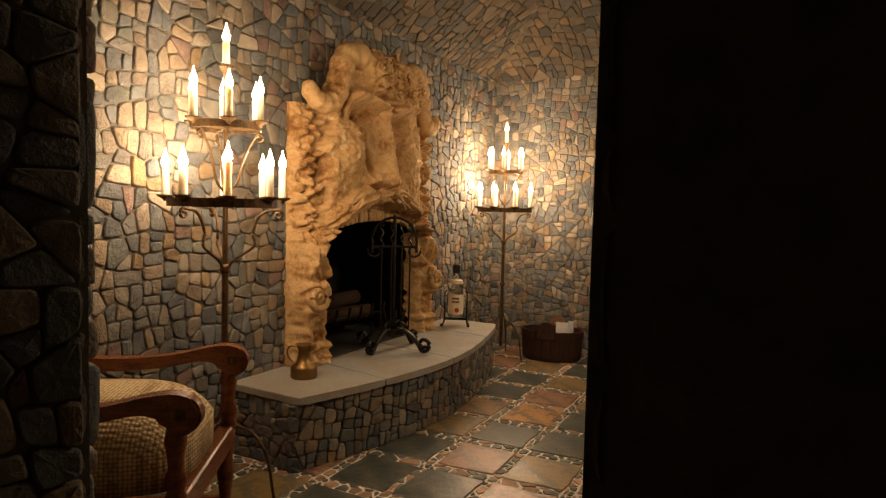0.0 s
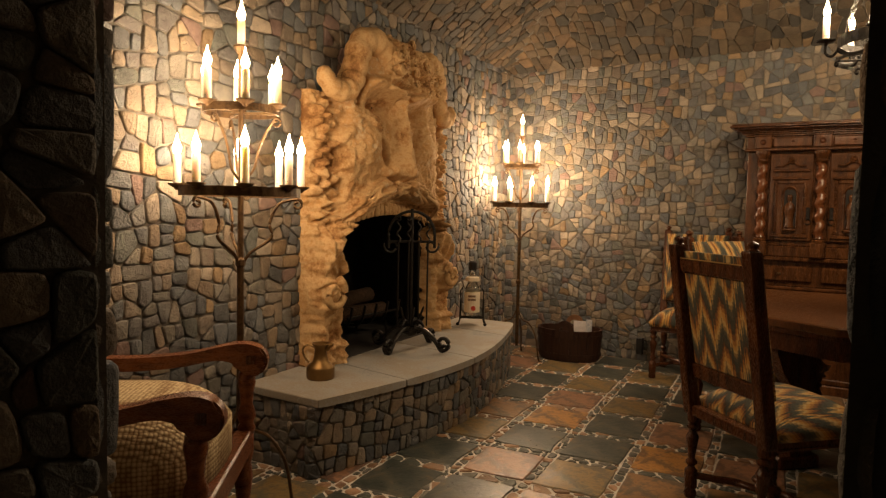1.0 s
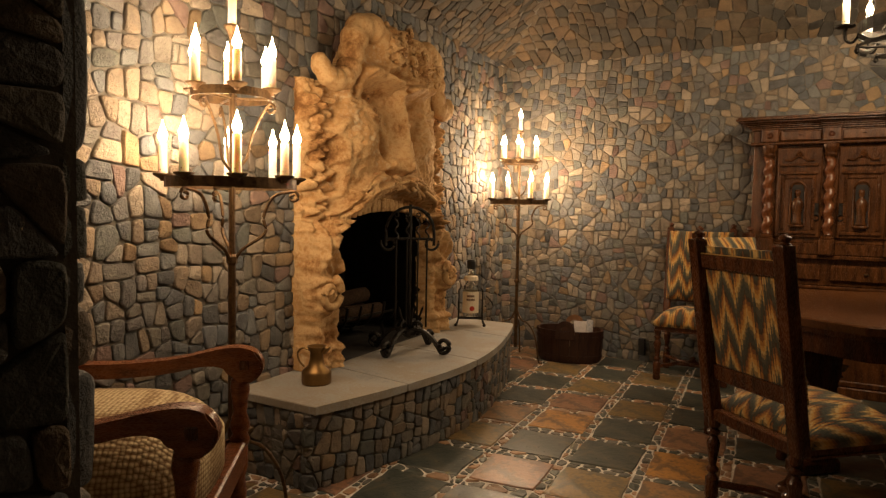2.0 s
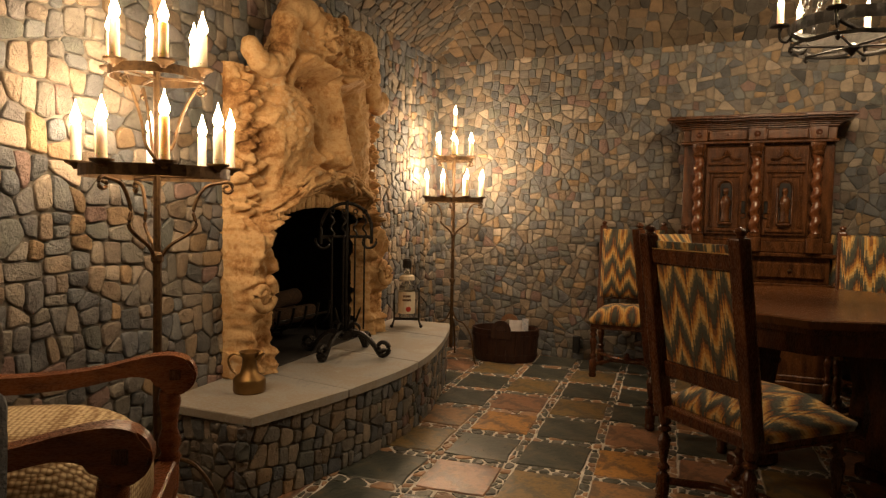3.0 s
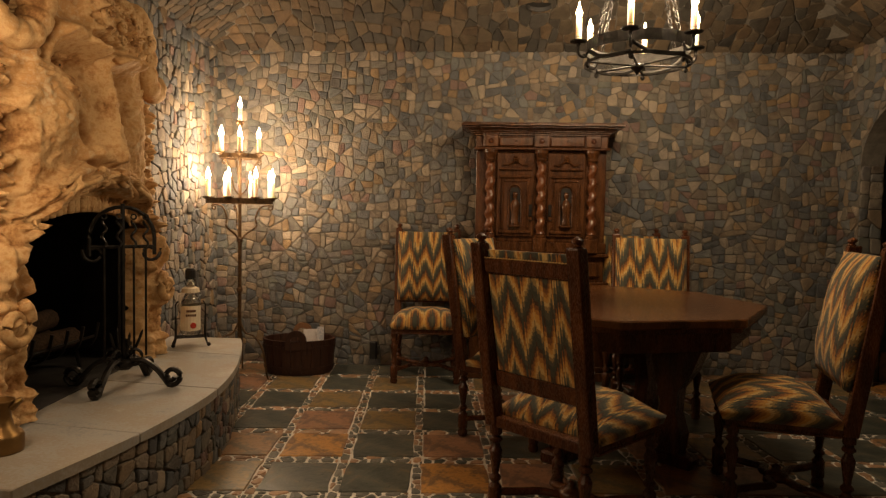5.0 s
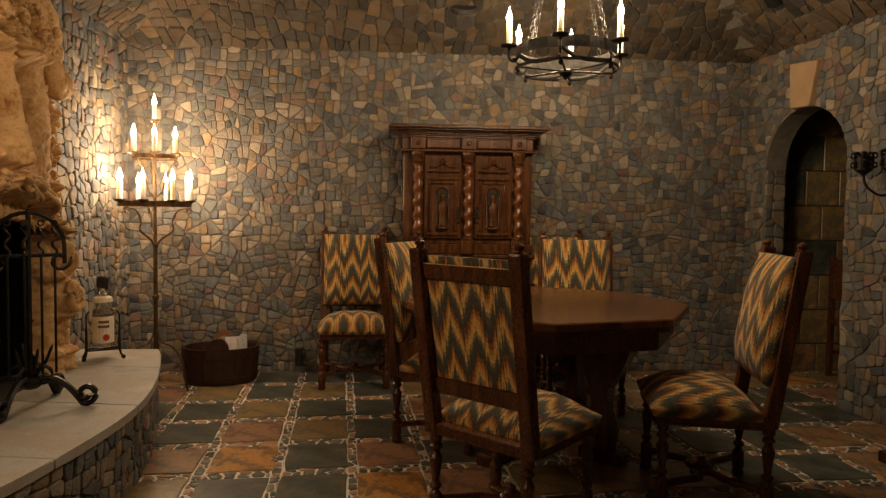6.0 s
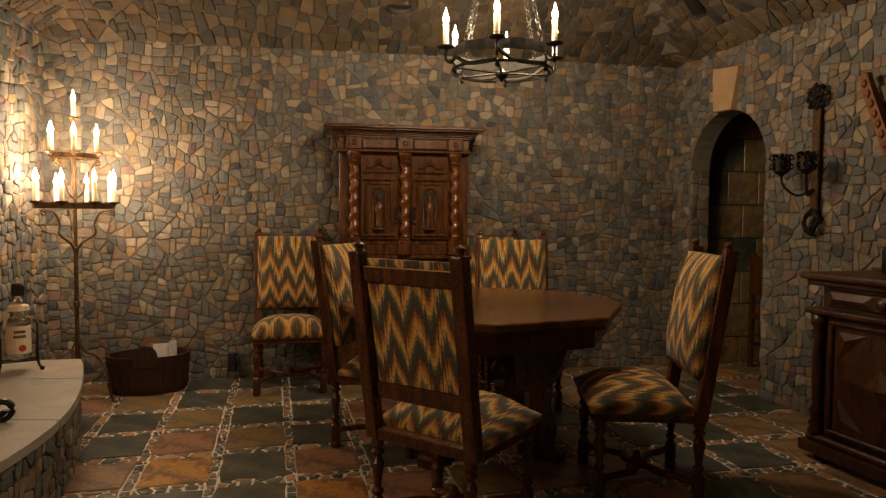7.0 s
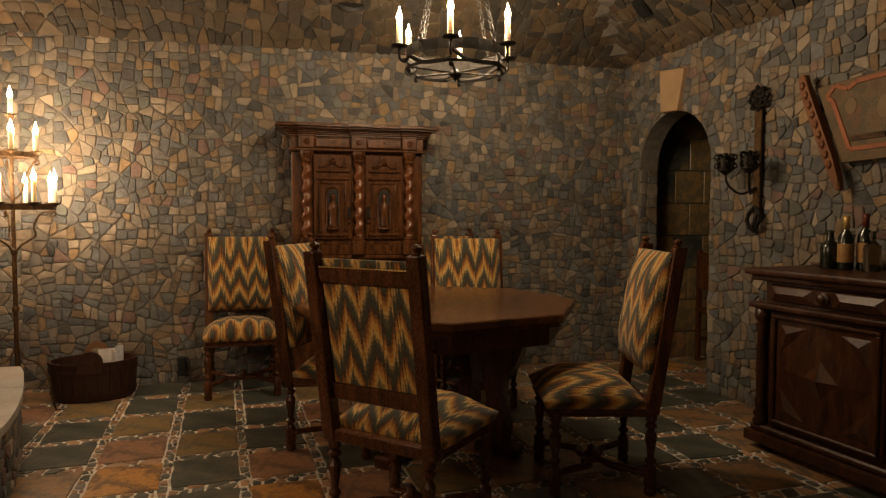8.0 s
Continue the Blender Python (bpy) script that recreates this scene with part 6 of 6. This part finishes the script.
def plain_chair():
    root = thing("passage_chair", "dark wooden chair standing in the unlit passage", "chair", "", 5.36, -0.42, 0, 80)
    for sx in (-1, 1):
        for sy in (-1, 1):
            part("leg", box(sx * 0.2 - 0.02, sx * 0.2 + 0.02, sy * 0.2 - 0.02, sy * 0.2 + 0.02, 0, 0.42 if sy < 0 else 0.95, 0.004), oak, root)
        part("stretcher", box(sx * 0.2 - 0.012, sx * 0.2 + 0.012, -0.18, 0.18, 0.18, 0.21, 0.003), oak, root)
    part("seat", box(-0.23, 0.23, -0.23, 0.22, 0.42, 0.46, 0.008), oak, root)
    part("backrest", box(-0.18, 0.18, 0.185, 0.215, 0.62, 0.93, 0.006), oak, root)


plain_chair()


# ---- stones of the walls ----
def planar(A, U, N):
    return lambda u, v, d: A + U * u + Z * v + N * d


def outside(polys, test):
    out = []
    for p in polys:
        c = (sum(q[0] for q in p) / len(p), sum(q[1] for q in p) / len(p))
        if not test(*c):
            out.append(p)
    return out


polys = rubble(LL, 2.56, 0.084, 11, aspect=1.0, jitter=0.32, thin=0.08, split=1.15)
polys = outside(polys, lambda u, z: BOX0 < u < BOX1 and 0.25 < z < 1.75)
stonework(wall_left, polys, planar(LA, LU, LN), 12, gap=0.0038, rise=0.016, singles=300, centre=(1.5, 1.3))
polys = rubble(BL, 2.56, 0.073, 21, aspect=1.3, jitter=0.31, thin=0.08, split=1.15)
stonework(wall_back, polys, planar(BA, BU, BN), 22, rise=0.010, gap=0.0022, singles=300, centre=(1.3, 1.3), flip=True)


def in_arch(u, z, grow=0.0):
    if z < ARCHZ:
        return ARCH0 - grow < u < ARCH1 + grow
    return math.hypot(u - ARC, z - ARCHZ) < ARCR + grow


def push_arch(u, z):
    """Keep stone corners out of the doorway."""
    if not in_arch(u, z):
        return (u, z)
    if z < ARCHZ:
        return (ARCH0 if u < ARC else ARCH1, z)
    d = math.hypot(u - ARC, z - ARCHZ) or 1e-6
    return (ARC + (u - ARC) * ARCR / d, ARCHZ + (z - ARCHZ) * ARCR / d)


polys = [[push_arch(*q) for q in p] for p in outside(rubble(RL, 2.56, 0.077, 41, aspect=1.15, jitter=0.32, thin=0.08, split=1.15), lambda u, z: in_arch(u, z, 0.0))]
polys = outside(polys, lambda u, z: abs(u - ARC - 0.01) < 0.12 and 2.05 < z < 2.32)
stonework(wall_right, polys, planar(RA, RU, RN), 42, rise=0.012, singles=300, centre=(1.6, 1.3), flip=True)
# reveal of the arch and the entrance jambs
jl = planar(Vector((JAMB_L - 0.14, -5.45, 0)), Vector((0.297, 0.955, 0)), Vector((0.955, -0.297, 0)))
stonework(wall_front_left, rubble(0.46, 3.1, 0.085, 51, aspect=0.95, split=1.0), jl, 52, rise=0.015, singles=80, centre=(0.3, 1.4))
il = planar(Vector((JAMB_L, -5.0, 0)), Vector((-1, 0, 0)), Vector((0, 1, 0)))
stonework(wall_front_left, rubble(1.3, 2.6, 0.13, 53), il, 54, rise=0.02)
jr = planar(Vector((JAMB_R + 0.002, -5.138, 0)), Vector((0.66, 0.75, 0)), Vector((-0.75, 0.66, 0)))
stonework(wall_front_right, rubble(0.20, 3.1, 0.11, 55, aspect=0.9), jr, 56, rise=0.012, flip=True)
ir = planar(Vector((JAMB_R + 0.15, -4.98, 0)), Vector((1, 0, 0)), Vector((0, 1, 0)))
stonework(wall_front_right, rubble(2.5, 2.6, 0.13, 57), ir, 58, rise=0.02, flip=True)
ra = planar(RA + RU * ARCH1 - RN * ARCHT, RN, -RU)
stonework(wall_right, rubble(ARCHT, ARCHZ, 0.12, 59), ra, 60, rise=0.012)
rb = planar(RA + RU * ARCH0 - RN * ARCHT, RN, RU)
stonework(wall_right, rubble(ARCHT, ARCHZ, 0.12, 61), rb, 62, rise=0.012, flip=True)


# ---- floor tiles and pebbles ----
FA = math.radians(4.6)
FU, FV = Vector((math.cos(FA), math.sin(FA), 0)), Vector((-math.sin(FA), math.cos(FA), 0))
FO = Vector((1.214, -1.69, 0))
TU, TV, GU, GV = 0.305, 0.335, 0.052, 0.088
KNOWN = {(0, 0): "dark", (0, -1): "dark", (0, 1): "olive", (0, 2): "dark", (0, 3): "olive", (-1, 0): "rust", (-1, -1): "dark", (-1, 1): "rose", (-1, 2): "olive", (-1, 3): "dark",
         (1, 0): "rose", (1, -1): "rust", (1, 1): "dark", (1, 2): "dark", (1, 3): "dark", (-2, 0): "umber", (-2, -1): "olive", (-2, 1): "dark", (-2, 2): "dark", (-1, -2): "rose", (0, -2): "olive", (-2, -2): "dark", (1, -2): "umber",
         (2, 0): "dark", (2, 1): "umber"}


def lay_floor():
    rng = random.Random(70)
    shapes = {}
    for colour, m in SLATE.items():
        for v in range(3):
            ol = []
            for (x0, y0), (x1, y1) in (((0, 0), (TU, 0)), ((TU, 0), (TU, TV)), ((TU, TV), (0, TV)), ((0, TV), (0, 0))):
                for k in range(4):
                    t = k / 4
                    j = 0.004 if k else 0.010
                    ol.append((x0 + (x1 - x0) * t + rng.uniform(-j, j), y0 + (y1 - y0) * t + rng.uniform(-j, j)))
            n = len(ol)
            cx, cy = TU / 2, TV / 2
            vs = [(x, y, -0.012) for x, y in ol] + [(x, y, 0.001) for x, y in ol] + [(cx + (x - cx) * 0.975, cy + (y - cy) * 0.975, 0.005 + rng.uniform(-0.0008, 0.0008)) for x, y in ol]
            fs = [(r * n + k, r * n + (k + 1) % n, (r + 1) * n + (k + 1) % n, (r + 1) * n + k) for r in range(2) for k in range(n)] + [tuple(range(2 * n, 3 * n))]
            me = bpy.data.meshes.new("tile")
            me.from_pydata(vs, [], fs)
            me.materials.append(m)
            shapes[colour, v] = me
    vv, ff = [], []
    prng = random.Random(71)

    def pebbles(o, w, h, pitch, seed):
        place = lambda u, v, d: o + FU * u + FV * v + Z * d
        for p in rubble(w, h, pitch, seed, aspect=1.0, jitter=0.4, thin=0.08, split=9):
            v, f = stone_shape(p, place, prng, 0.0085, 0.0035, base=-0.01, rounds=1)
            k = len(vv)
            vv.extend(v)
            ff.extend([tuple(k + q for q in t) for t in f])

    pool = ["dark"] * 5 + ["olive"] * 3 + ["umber"] * 3 + ["rose"] * 2 + ["rust"]
    for i in range(-6, 13):
        for j in range(-9, 8):
            o = FO + FU * (i * (TU + GU)) - FV * TV + FV * (j * (TV + GV))
            c = o + FU * TU / 2 + FV * TV / 2
            if not (left_x(c.y) - 0.1 < c.x < right_x(c.y) + 1.6 and -5.6 < c.y < 0.6) or (c.x > right_x(c.y) and not -1.3 < c.y < 0.6):
                continue
            ob = new("tile", shapes[KNOWN.get((i, j)) or rng.choice(pool), rng.randrange(3)])
            ob.parent = floor
            ob.location = o + Vector((rng.uniform(-0.006, 0.006), rng.uniform(-0.006, 0.006), rng.uniform(-0.001, 0.001)))
            ob.rotation_euler = (0, 0, FA + rng.uniform(-0.012, 0.012))
            thin = (j % 3) == 1
            pebbles(o - FV * GV, TU, GV - 0.004, 0.066 if not thin else 0.085, 1000 + i * 40 + j)
            pebbles(o + FU * TU - FV * GV, GU, TV + GV, 0.066, 5000 + i * 40 + j)
    ob = raw_mesh("pebbles", vv, ff, pebble_mat, floor)
    tagged(ob, kind="stuff")


lay_floor()
